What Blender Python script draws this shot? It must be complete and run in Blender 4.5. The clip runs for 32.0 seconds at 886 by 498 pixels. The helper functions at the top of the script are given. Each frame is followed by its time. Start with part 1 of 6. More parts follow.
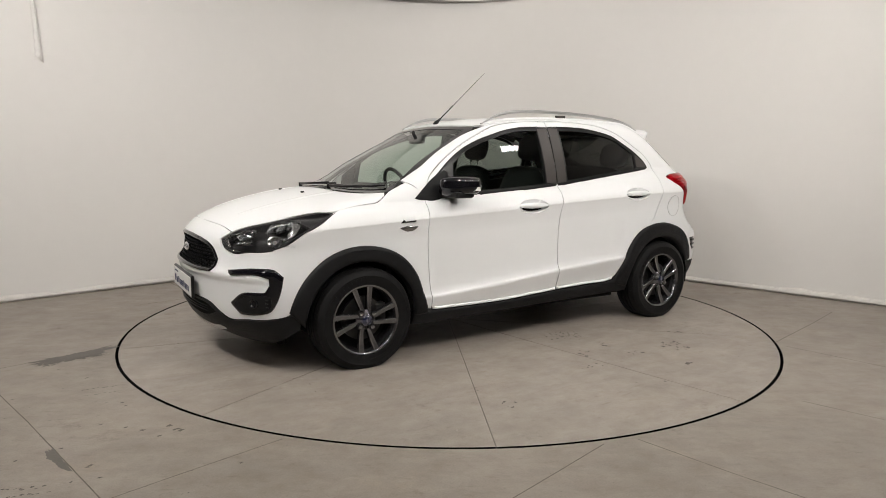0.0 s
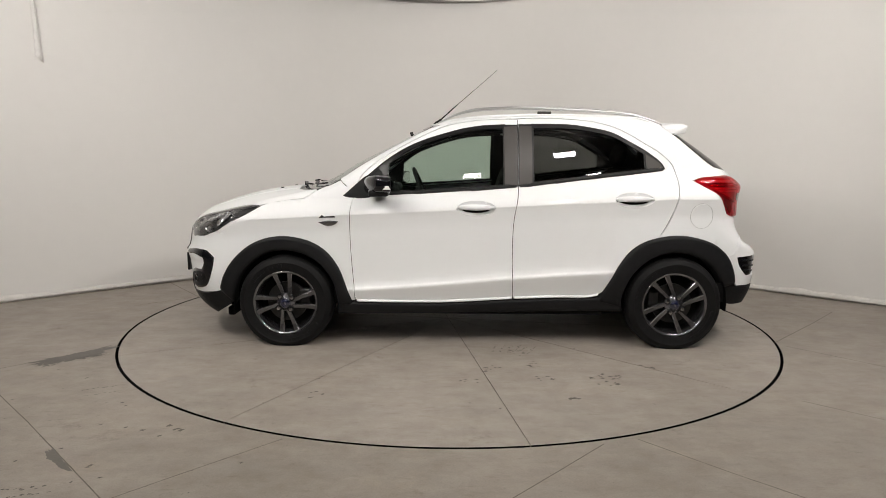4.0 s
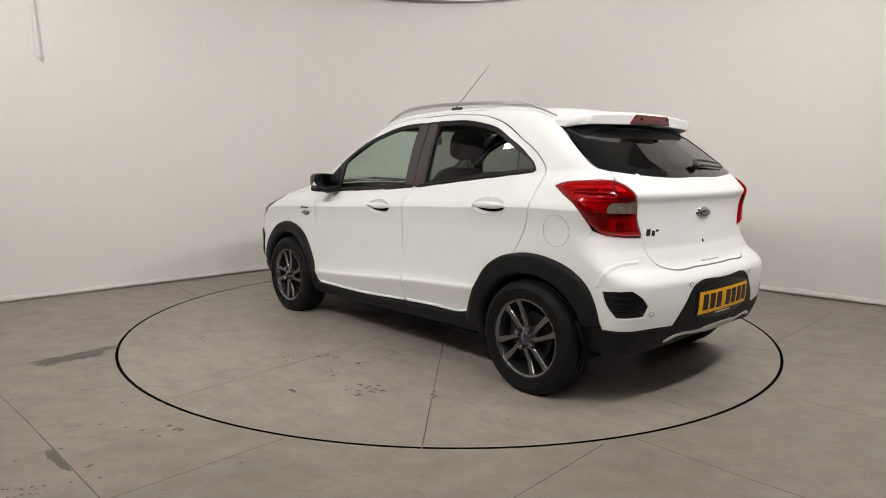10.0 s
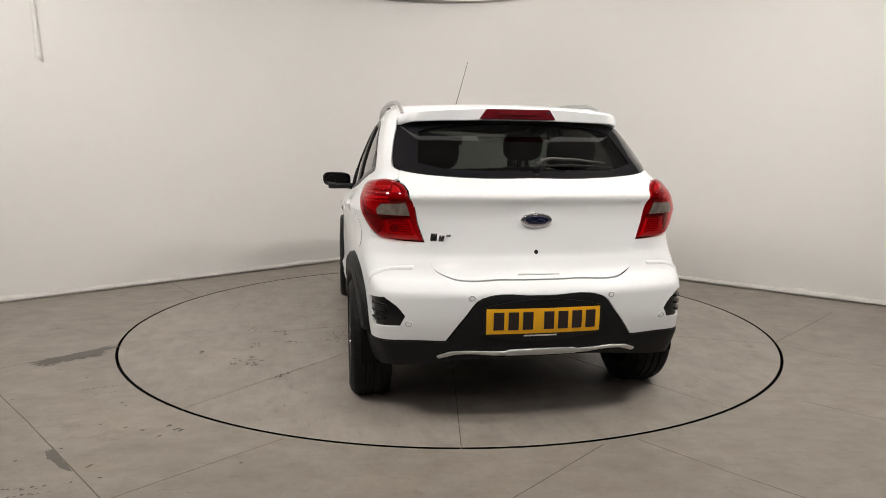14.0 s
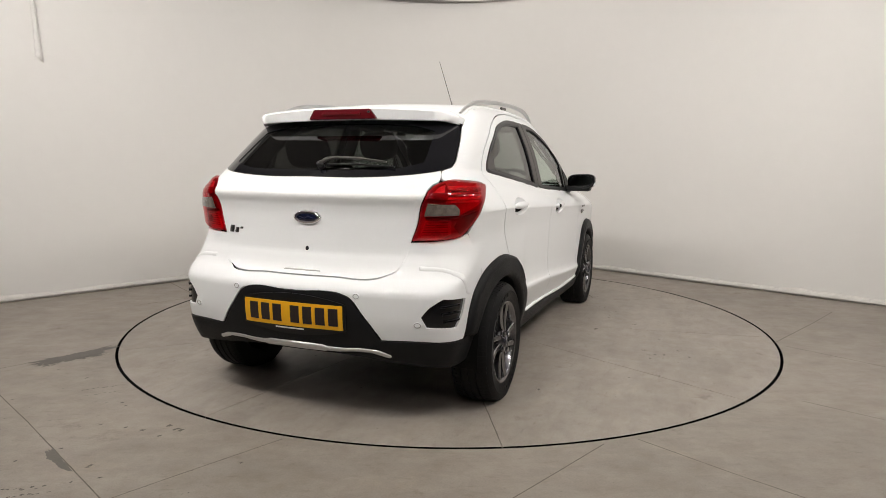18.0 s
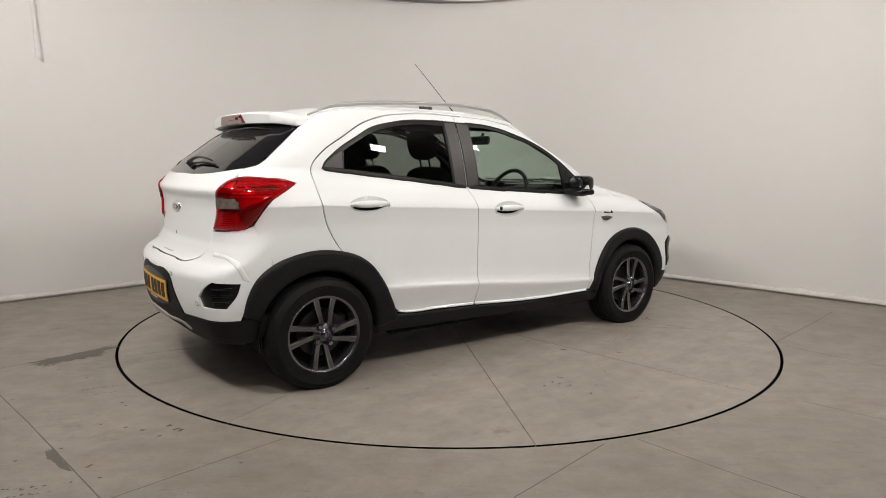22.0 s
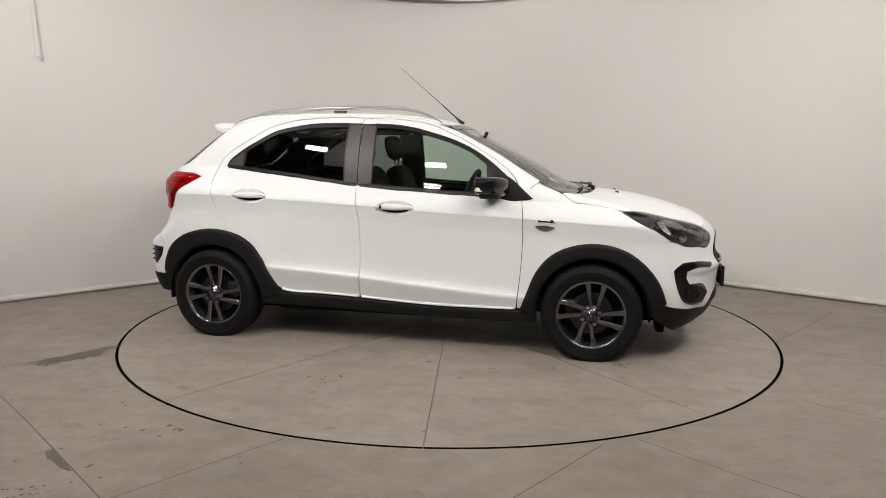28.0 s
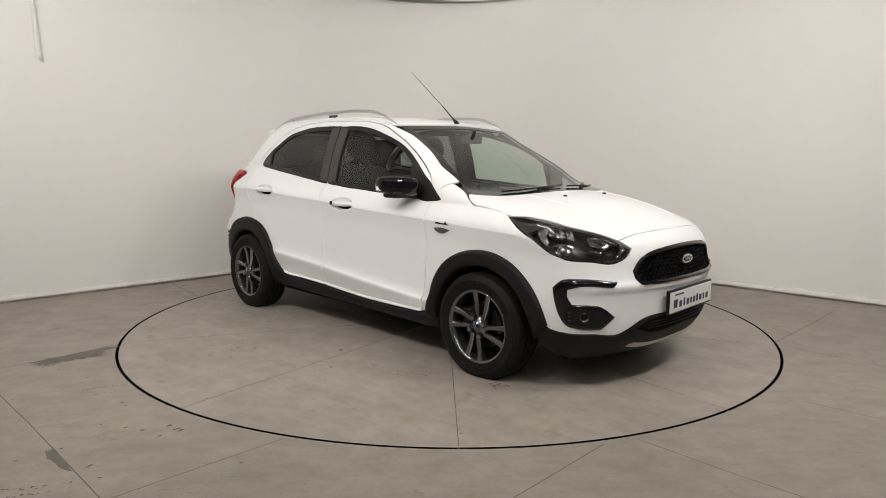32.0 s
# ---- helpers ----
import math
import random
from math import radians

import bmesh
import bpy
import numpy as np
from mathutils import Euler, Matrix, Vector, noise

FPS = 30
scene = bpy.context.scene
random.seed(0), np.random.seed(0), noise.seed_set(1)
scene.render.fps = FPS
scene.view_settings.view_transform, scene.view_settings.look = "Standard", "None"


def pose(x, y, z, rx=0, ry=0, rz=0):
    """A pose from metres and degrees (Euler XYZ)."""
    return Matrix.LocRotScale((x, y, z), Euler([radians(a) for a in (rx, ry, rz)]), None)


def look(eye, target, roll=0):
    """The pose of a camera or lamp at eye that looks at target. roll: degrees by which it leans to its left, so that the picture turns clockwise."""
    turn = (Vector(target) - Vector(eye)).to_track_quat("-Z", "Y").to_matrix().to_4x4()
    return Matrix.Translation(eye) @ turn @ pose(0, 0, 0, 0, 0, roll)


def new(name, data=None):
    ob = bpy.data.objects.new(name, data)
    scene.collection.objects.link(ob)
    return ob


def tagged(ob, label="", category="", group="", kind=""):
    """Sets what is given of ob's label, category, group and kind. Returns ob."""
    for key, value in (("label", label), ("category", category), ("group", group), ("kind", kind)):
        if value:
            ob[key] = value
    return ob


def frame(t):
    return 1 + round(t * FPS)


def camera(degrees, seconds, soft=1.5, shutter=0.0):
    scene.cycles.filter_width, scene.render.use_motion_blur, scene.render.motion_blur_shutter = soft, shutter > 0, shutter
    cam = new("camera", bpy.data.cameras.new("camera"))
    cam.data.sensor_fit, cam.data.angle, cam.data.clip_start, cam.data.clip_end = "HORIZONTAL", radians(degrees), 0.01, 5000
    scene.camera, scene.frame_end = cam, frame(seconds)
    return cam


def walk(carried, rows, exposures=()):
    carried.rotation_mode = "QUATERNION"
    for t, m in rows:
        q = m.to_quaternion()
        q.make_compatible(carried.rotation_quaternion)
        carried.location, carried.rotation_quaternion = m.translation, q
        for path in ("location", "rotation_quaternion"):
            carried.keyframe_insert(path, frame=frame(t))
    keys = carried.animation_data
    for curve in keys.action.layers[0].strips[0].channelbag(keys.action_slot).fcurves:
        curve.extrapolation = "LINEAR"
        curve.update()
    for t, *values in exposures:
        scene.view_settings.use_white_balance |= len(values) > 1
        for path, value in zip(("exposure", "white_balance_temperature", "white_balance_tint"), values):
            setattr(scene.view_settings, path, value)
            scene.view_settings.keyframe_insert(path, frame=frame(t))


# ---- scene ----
# ---- the still camera ----
cam = camera(68.45, 32.0, soft=0.3)
VIEW = look((-0.043, -4.864, 1.199), (-0.043, -4.864 + math.cos(0.1361), 1.199 - math.sin(0.1361)), 0.367)
walk(cam, [(0.0, VIEW), (32.0, VIEW)], [(0.0, -0.04), (3.5, -0.10), (7.0, -0.14), (10.0, -0.08), (13.0, 0.01), (16.0, 0.02), (19.0, 0.02), (21.5, -0.07), (24.0, -0.14), (28.0, -0.12), (32.0, -0.05)])

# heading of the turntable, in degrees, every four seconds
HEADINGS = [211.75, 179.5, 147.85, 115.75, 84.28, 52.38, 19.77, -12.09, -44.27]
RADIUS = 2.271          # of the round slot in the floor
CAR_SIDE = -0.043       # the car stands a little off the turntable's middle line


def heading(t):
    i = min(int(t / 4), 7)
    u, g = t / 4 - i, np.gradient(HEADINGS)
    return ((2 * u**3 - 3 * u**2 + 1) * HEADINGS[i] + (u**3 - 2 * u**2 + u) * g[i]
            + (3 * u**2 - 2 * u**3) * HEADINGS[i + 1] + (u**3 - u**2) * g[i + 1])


# ---- light: a windowless studio lit by ceiling panels, under a plain grey world outside ----
world = bpy.data.worlds.new("world")
scene.world = world
world.use_nodes = True
world.node_tree.nodes["Background"].inputs[0].default_value = (0.05, 0.05, 0.05, 1)
world.node_tree.nodes["Background"].inputs[1].default_value = 0.3
LAMP_POWER = 151.0       # glow of the hung panels
HALO_POWER = 0.26       # glow of the round lamp over the turntable
# ---- materials ----
def material(name, color, rough=0.5, metal=0.0, coat=0.0, spread=0.0, scale=6.0, bump=0.0, bump_scale=60.0, spec=0.5, wear=0.0, per_object=0.0):
    """A principled material whose colour wanders at two scales and whose surface has fine relief."""
    m = bpy.data.materials.new(name)
    m.use_nodes = True
    n, l = m.node_tree.nodes, m.node_tree.links
    b = n["Principled BSDF"]
    b.inputs["Base Color"].default_value = (*color, 1)
    b.inputs["Roughness"].default_value = rough
    b.inputs["Metallic"].default_value = metal
    b.inputs["Coat Weight"].default_value = coat
    b.inputs["Coat Roughness"].default_value = 0.03
    b.inputs["Specular IOR Level"].default_value = spec
    where = n.new("ShaderNodeTexCoord").outputs["Object"]
    if spread:
        big, fine = n.new("ShaderNodeTexNoise"), n.new("ShaderNodeTexNoise")
        big.inputs["Scale"].default_value, big.inputs["Detail"].default_value = scale, 5
        fine.inputs["Scale"].default_value, fine.inputs["Detail"].default_value = scale * 14, 4
        l.new(where, big.inputs["Vector"]), l.new(where, fine.inputs["Vector"])
        add = n.new("ShaderNodeMath")
        add.operation = "MULTIPLY_ADD"
        add.inputs[1].default_value = 0.4
        l.new(fine.outputs["Fac"], add.inputs[0]), l.new(big.outputs["Fac"], add.inputs[2])
        src = add.outputs[0]
        if per_object:
            info, mix = n.new("ShaderNodeObjectInfo"), n.new("ShaderNodeMath")
            mix.operation = "MULTIPLY_ADD"
            mix.inputs[1].default_value = per_object
            l.new(info.outputs["Random"], mix.inputs[0]), l.new(src, mix.inputs[2])
            src = mix.outputs[0]
        ramp = n.new("ShaderNodeValToRGB")
        ramp.color_ramp.elements[0].position, ramp.color_ramp.elements[1].position = 0.35, 1.05
        ramp.color_ramp.elements[0].color = (*[c * (1 - spread) for c in color], 1)
        ramp.color_ramp.elements[1].color = (*[min(1, c * (1 + spread)) for c in color], 1)
        l.new(src, ramp.inputs["Fac"]), l.new(ramp.outputs["Color"], b.inputs["Base Color"])
        if wear:
            r = n.new("ShaderNodeMapRange")
            r.inputs["From Min"].default_value, r.inputs["From Max"].default_value = 0.4, 1.0
            r.inputs["To Min"].default_value, r.inputs["To Max"].default_value = max(0.02, rough - wear), min(1, rough + wear)
            l.new(src, r.inputs["Value"]), l.new(r.outputs["Result"], b.inputs["Roughness"])
    if bump:
        tex, bp = n.new("ShaderNodeTexNoise"), n.new("ShaderNodeBump")
        tex.inputs["Scale"].default_value, tex.inputs["Detail"].default_value = bump_scale, 6
        bp.inputs["Strength"].default_value, bp.inputs["Distance"].default_value = bump, 0.01
        l.new(where, tex.inputs["Vector"]), l.new(tex.outputs["Fac"], bp.inputs["Height"])
        l.new(bp.outputs["Normal"], b.inputs["Normal"])
    return m


def pane_material(name, tint, gloss=1.0):
    """Clear or tinted pane: what lies behind shows through, with a mirror gloss that grows towards grazing views."""
    m = bpy.data.materials.new(name)
    m.use_nodes = True
    n, l = m.node_tree.nodes, m.node_tree.links
    n.remove(n["Principled BSDF"])
    clear, shine, mix, edge = (n.new("ShaderNode" + k) for k in ("BsdfTransparent", "BsdfGlossy", "MixShader", "LayerWeight"))
    clear.inputs["Color"].default_value = (*tint, 1)
    shine.inputs["Roughness"].default_value = 0.01
    shine.inputs["Color"].default_value = (gloss, gloss, gloss, 1)
    edge.inputs["Blend"].default_value = 0.5
    power, scaled = n.new("ShaderNodeMath"), n.new("ShaderNodeMath")
    power.operation, scaled.operation = "POWER", "MULTIPLY_ADD"
    power.inputs[1].default_value, scaled.inputs[1].default_value, scaled.inputs[2].default_value = 5.0, 0.85, 0.05
    l.new(edge.outputs["Facing"], power.inputs[0]), l.new(power.outputs[0], scaled.inputs[0]), l.new(scaled.outputs[0], mix.inputs["Fac"])
    l.new(clear.outputs[0], mix.inputs[1]), l.new(shine.outputs[0], mix.inputs[2])
    l.new(mix.outputs[0], n["Material Output"].inputs["Surface"])
    return m


def lens_material(name, tint, rough=0.04):
    """Moulded lamp plastic with body colour and a glossy skin."""
    return material(name, tint, rough, coat=1.0, spread=0.12, scale=9)


def glow_material(name, color, strength):
    m = bpy.data.materials.new(name)
    m.use_nodes = True
    b = m.node_tree.nodes["Principled BSDF"]
    b.inputs["Base Color"].default_value = (0.8, 0.8, 0.8, 1)
    b.inputs["Emission Color"].default_value = (*color, 1)
    b.inputs["Emission Strength"].default_value = strength
    return m


def concrete_material(name, color, seam_dirt):
    """Sealed grey floor: cloudy stains, fine speckle, darker rub marks, slight sheen."""
    m = bpy.data.materials.new(name)
    m.use_nodes = True
    n, l = m.node_tree.nodes, m.node_tree.links
    b = n["Principled BSDF"]
    where = n.new("ShaderNodeTexCoord").outputs["Object"]

    def noise_at(scale, detail, rough=0.6):
        t = n.new("ShaderNodeTexNoise")
        t.inputs["Scale"].default_value, t.inputs["Detail"].default_value, t.inputs["Roughness"].default_value = scale, detail, rough
        l.new(where, t.inputs["Vector"])
        return t.outputs["Fac"]

    def ramp(fac, stops):
        r = n.new("ShaderNodeValToRGB")
        e = r.color_ramp.elements
        while len(e) < len(stops):
            e.new(0.5)
        for k, (p, c) in zip(e, stops):
            k.position, k.color = p, (*c, 1)
        l.new(fac, r.inputs["Fac"])
        return r.outputs["Color"]

    def mul(a, c):
        x = n.new("ShaderNodeMix")
        x.data_type, x.blend_type = "RGBA", "MULTIPLY"
        x.inputs["Factor"].default_value = 1
        l.new(a, x.inputs["A"]), l.new(c, x.inputs["B"])
        return x.outputs["Result"]

    def smeared(scale, detail, turn, long):
        """Noise drawn out along one direction, like trowel and mop marks."""
        mp = n.new("ShaderNodeMapping")
        mp.inputs["Rotation"].default_value = (0, 0, turn)
        mp.inputs["Scale"].default_value = (1, long, 1)
        l.new(where, mp.inputs["Vector"])
        t = n.new("ShaderNodeTexNoise")
        t.inputs["Scale"].default_value, t.inputs["Detail"].default_value, t.inputs["Roughness"].default_value = scale, detail, 0.65
        l.new(mp.outputs["Vector"], t.inputs["Vector"])
        return t.outputs["Fac"]

    g = lambda v: (v, v, v)
    warm = lambda v: (v, v * 0.97, v * 0.93)
    base = ramp(noise_at(0.8, 7), [(0.32, [c * 0.90 for c in color]), (0.5, list(color)), (0.68, [c * 1.08 for c in color])])
    mid = ramp(noise_at(6, 8, 0.75), [(0.36, warm(0.86)), (0.62, g(1.03))])
    fine = ramp(noise_at(150, 4), [(0.3, g(0.87)), (0.6, g(1.03))])
    streak = mul(ramp(smeared(1.6, 7, 0.78, 3), [(0.38, g(0.93)), (0.60, g(1.02))]), ramp(smeared(4, 7, -0.5, 2.5), [(0.36, g(0.93)), (0.58, g(1.02))]))
    marks = mul(ramp(noise_at(22, 8, 0.75), [(0.62, g(1.0)), (0.70, g(1 - seam_dirt))]), ramp(noise_at(3.1, 9, 0.72), [(0.61, g(1.0)), (0.68, warm(1 - seam_dirt))]))
    pits = ramp(noise_at(95, 3, 0.5), [(0.69, g(1.0)), (0.75, g(0.68))])
    worn = mul(ramp(noise_at(2.3, 11, 0.8), [(0.56, g(1.0)), (0.70, warm(1.13))]), ramp(smeared(9, 9, 0.2, 4), [(0.58, g(1.0)), (0.70, warm(0.84))]))
    l.new(mul(mul(mul(base, mid), streak), mul(mul(fine, marks), mul(pits, worn))), b.inputs["Base Color"])
    r = n.new("ShaderNodeMapRange")
    r.inputs["To Min"].default_value, r.inputs["To Max"].default_value = 0.38, 0.62
    l.new(noise_at(5, 5), r.inputs["Value"]), l.new(r.outputs["Result"], b.inputs["Roughness"])
    bp = n.new("ShaderNodeBump")
    bp.inputs["Strength"].default_value, bp.inputs["Distance"].default_value = 0.12, 0.004
    l.new(noise_at(60, 8), bp.inputs["Height"]), l.new(bp.outputs["Normal"], b.inputs["Normal"])
    return m


WALL = material("matt_white_wall_paint", (0.78, 0.765, 0.745), 0.75, spread=0.025, scale=0.7, bump=0.06, bump_scale=9)
DARKSPACE = material("unlit_space_grey", (0.13, 0.125, 0.12), 0.85, spread=0.1, scale=1.5)
CEILING = material("low_bounce_grey", (0.16, 0.155, 0.15), 0.8, spread=0.03, scale=0.8)
SKIRT = material("white_plaster_skirting", (0.72, 0.70, 0.67), 0.7, spread=0.12, scale=5, bump=0.4, bump_scale=30)
FLOOR = concrete_material("sealed_grey_concrete", (0.325, 0.290, 0.254), 0.22)
SLAB = concrete_material("worn_grey_concrete", (0.362, 0.327, 0.289), 0.26)
GROUT = material("grey_joint_filler", (0.16, 0.14, 0.12), 0.9, spread=0.3, scale=20)
SCUFF = material("dark_floor_stain", (0.105, 0.09, 0.076), 0.6, spread=0.25, scale=30)
PATCH = material("darker_damp_concrete", (0.11, 0.10, 0.088), 0.5, spread=0.15, scale=12, bump=0.1, bump_scale=60)
DUST = material("pale_cement_dust", (0.40, 0.366, 0.325), 0.9, spread=0.1, scale=30)
# near black on the slot's walls and bed puts its deep shade into the colour
SLOT = material("slot_shade_black", (0.003, 0.003, 0.003), 0.9, spread=0.2, scale=8, spec=0.05)
CLOTH = material("white_cloth", (0.82, 0.81, 0.79), 0.85, spread=0.06, scale=20, bump=0.3, bump_scale=80)
PAINT = material("white_car_paint", (0.845, 0.86, 0.87), 0.5, coat=0.45, spread=0.012, scale=2)
CLAD = material("grained_black_plastic", (0.012, 0.0122, 0.013), 0.5, spread=0.15, scale=12, bump=0.15, bump_scale=500, spec=0.16)
TRIM = material("satin_black_trim", (0.009, 0.009, 0.0095), 0.32, spread=0.1, scale=10, spec=0.3)
SEAM = material("shadowed_paint_gap", (0.22, 0.22, 0.22), 0.6, spread=0.1, scale=20)
FOIL = material("satin_grey_pillar_foil", (0.045, 0.04, 0.037), 0.42, spread=0.08, scale=10)
GLOSS = material("gloss_black", (0.006, 0.006, 0.008), 0.08, coat=0.35, spread=0.1, scale=8, spec=0.35)
RUBBER = material("tyre_rubber", (0.008, 0.008, 0.0083), 0.6, spread=0.25, scale=14, bump=0.2, bump_scale=90, spec=0.16)
ALLOY = material("gunmetal_alloy", (0.17, 0.17, 0.18), 0.22, metal=0.9, spread=0.08, scale=12)
BRIGHT = material("highlit_alloy_edge", (0.36, 0.36, 0.37), 0.22, metal=1.0, spread=0.08, scale=20)
CHROME = material("chrome", (0.78, 0.78, 0.79), 0.08, metal=1.0, spread=0.03, scale=10)
SILVER = material("satin_silver", (0.55, 0.55, 0.55), 0.3, metal=0.8, spread=0.05, scale=10)
STEEL = material("brake_steel", (0.055, 0.055, 0.055), 0.4, metal=0.9, spread=0.3, scale=10)
BLUE = material("deep_blue_enamel", (0.008, 0.012, 0.045), 0.15, coat=1.0, spread=0.1, scale=20)
DARKRED = lens_material("deep_red_lamp_plastic", (0.11, 0.006, 0.010))
LAMPGREY = material("dark_grey_lamp_moulding", (0.032, 0.032, 0.034), 0.3, coat=0.4, spread=0.15, scale=20)
REFLECT = material("faceted_reflector", (0.72, 0.72, 0.73), 0.24, metal=1.0, spread=0.1, scale=25)
SMOKED = material("dark_lamp_metal", (0.26, 0.26, 0.27), 0.25, metal=1.0, spread=0.1, scale=25)
SMOKE = material("smoked_lamp_plastic", (0.15, 0.125, 0.11), 0.12, coat=1.0, spread=0.45, scale=40)
LAMPBACK = material("grey_lamp_backing", (0.46, 0.46, 0.46), 0.4, spread=0.3, scale=22)
LAMPBRIGHT = material("bright_lamp_reflector", (0.80, 0.80, 0.80), 0.35, metal=0.35, spread=0.15, scale=40)
LAMPDARK = material("dark_lamp_chamber", (0.20, 0.20, 0.20), 0.35, spread=0.3, scale=30)
REDGLASS = pane_material("clear_red_lamp_cover", (0.76, 0.012, 0.042))
YELLOW = material("yellow_reflective_plate", (0.88, 0.45, 0.015), 0.35, spread=0.05, scale=14)
PLATE = material("white_plate", (0.75, 0.75, 0.74), 0.35, spread=0.04, scale=14)
INK = material("black_ink", (0.02, 0.012, 0.012), 0.5, spread=0.1, scale=14)
NAVY = material("navy_ink", (0.03, 0.035, 0.10), 0.5, spread=0.1, scale=14)
CABIN = material("dark_cabin_plastic", (0.006, 0.006, 0.0065), 0.6, spread=0.15, scale=8)
FABRIC = material("charcoal_seat_fabric", (0.0045, 0.0045, 0.005), 0.9, spread=0.15, scale=3)
LINING = material("grey_roof_lining", (0.10, 0.097, 0.093), 0.9, spread=0.05, scale=30)
UNDER = material("dark_underbody", (0.006, 0.006, 0.006), 0.85, spec=0.1, spread=0.3, scale=6)
PANE = pane_material("clear_green_glass", (0.68, 0.78, 0.72))
PRIVACY = pane_material("dark_privacy_glass", (0.30, 0.31, 0.30))
REARGLASS = pane_material("dark_rear_glass", (0.10, 0.105, 0.10))
SCREEN = pane_material("clear_windscreen_glass", (0.72, 0.80, 0.75))
LENS = pane_material("clear_lamp_cover", (0.93, 0.93, 0.93))
GLOW = glow_material("glowing_diffuser", (1.0, 0.945, 0.888), LAMP_POWER * 1.45)
KEYGLOW = glow_material("strongest_glowing_diffuser", (1.0, 0.945, 0.888), LAMP_POWER * 1.95)
TOPGLOW = glow_material("overhead_fill_diffuser", (1.0, 0.945, 0.888), LAMP_POWER * 0.10)
SIDEGLOW = glow_material("dimmer_glowing_diffuser", (1.0, 0.945, 0.888), LAMP_POWER * 0.52)
FARGLOW = glow_material("far_fill_diffuser", (1.0, 0.945, 0.888), LAMP_POWER * 0.35)
DIM = glow_material("soft_glowing_diffuser", (1.0, 0.945, 0.888), HALO_POWER)
# ---- helpers for meshes ----
def mesh_of(name, verts, faces, normals=None, smooth=False):
    me = bpy.data.meshes.new(name)
    me.from_pydata([tuple(map(float, v)) for v in verts], [], [tuple(map(int, f)) for f in faces])
    if smooth:
        me.shade_smooth()
    if normals is not None:
        me.normals_split_custom_set_from_vertices([tuple(map(float, v)) for v in normals])
    return me


def part(name, data, mat, parent=None, label="", at=None):
    """Links a mesh or a bmesh as one object, under a thing or a part."""
    if isinstance(data, bmesh.types.BMesh):
        me = bpy.data.meshes.new(name)
        data.to_mesh(me)
        data.free()
        data = me
    if mat is not None and not data.materials:
        data.materials.append(mat)
    ob = new(name, data)
    if parent is not None:
        ob.parent = parent
    if at is not None:
        ob.matrix_basis = at
    return tagged(ob, label) if label else ob


def thing(name, label, category, group="", kind=""):
    return tagged(new(name), label, category, group, kind)


def box(size, at=(0, 0, 0), bevel=0.0, turn=(0, 0, 0), seg=2):
    bm = bmesh.new()
    bmesh.ops.create_cube(bm, size=1, matrix=Matrix.Diagonal((*size, 1)))
    if bevel:
        bmesh.ops.bevel(bm, geom=bm.edges[:], offset=bevel, segments=seg, profile=0.5, affect="EDGES")
    bm.transform(pose(*at, *turn))
    return bm


def merged(*parts):
    out = bmesh.new()
    for b in parts:
        me = bpy.data.meshes.new("scrap")
        b.to_mesh(me)
        b.free()
        out.from_mesh(me)
        bpy.data.meshes.remove(me)
    return out


def lathe(profile, n, closed=False, arc=(0.0, 360.0)):
    """Turns (radius, y) points round the y axis."""
    whole = arc[1] - arc[0] >= 359.9
    k = n if whole else n + 1
    verts, faces, w = [], [], len(profile)
    for i in range(k):
        a = radians(arc[0] + (arc[1] - arc[0]) * i / n)
        verts += [(r * math.cos(a), y, r * math.sin(a)) for r, y in profile]
    for i in range(n):
        j = (i + 1) % k
        for p in range(w if closed else w - 1):
            q = (p + 1) % w
            faces.append((i * w + p, j * w + p, j * w + q, i * w + q))
    return verts, faces


def tube(points, radius, n=8, caps=True):
    """A round rod along a line of points; radius may be a list."""
    pts = [Vector(p) for p in points]
    rad = radius if isinstance(radius, (list, tuple)) else [radius] * len(pts)
    verts, faces = [], []
    for i, p in enumerate(pts):
        d = (pts[min(i + 1, len(pts) - 1)] - pts[max(i - 1, 0)]).normalized()
        a = d.cross(Vector((0, 0, 1)) if abs(d.z) < 0.9 else Vector((1, 0, 0))).normalized()
        b = d.cross(a)
        for k in range(n):
            t = 2 * math.pi * k / n
            verts.append(p + rad[i] * (math.cos(t) * a + math.sin(t) * b))
    for i in range(len(pts) - 1):
        for k in range(n):
            j = (k + 1) % n
            faces.append((i * n + k, i * n + j, (i + 1) * n + j, (i + 1) * n + k))
    if caps:
        faces += [tuple(range(n))[::-1], tuple((len(pts) - 1) * n + k for k in range(n))]
    return mesh_of("rod", verts, faces, smooth=True)


# ---- the room: two white walls that meet in a rounded corner, closed behind the camera ----
CORNER, LEFT_END, RIGHT_END, NEAR = Vector((-0.107, 3.92)), Vector((-6.55, -2.36)), Vector((6.45, -2.00)), Vector((0.05, -8.6))
HEIGHT = 3.45
TO_LEFT, TO_RIGHT = (LEFT_END - CORNER).normalized(), (RIGHT_END - CORNER).normalized()


def fillet(a, corner, b, r, n=18):
    """Points of the rounded corner between two walls."""
    u, v = (a - corner).normalized(), (b - corner).normalized()
    half = math.acos(max(-1, min(1, u.dot(v)))) / 2
    d = r / math.tan(half)
    c = corner + (u + v).normalized() * (r / math.sin(half))
    p, q = corner + u * d - c, corner + v * d - c
    out = []
    ang = math.acos(max(-1, min(1, p.normalized().dot(q.normalized()))))
    for i in range(n + 1):
        s = i / n
        out.append(c + (p * math.sin((1 - s) * ang) + q * math.sin(s * ang)) / math.sin(ang))
    return out


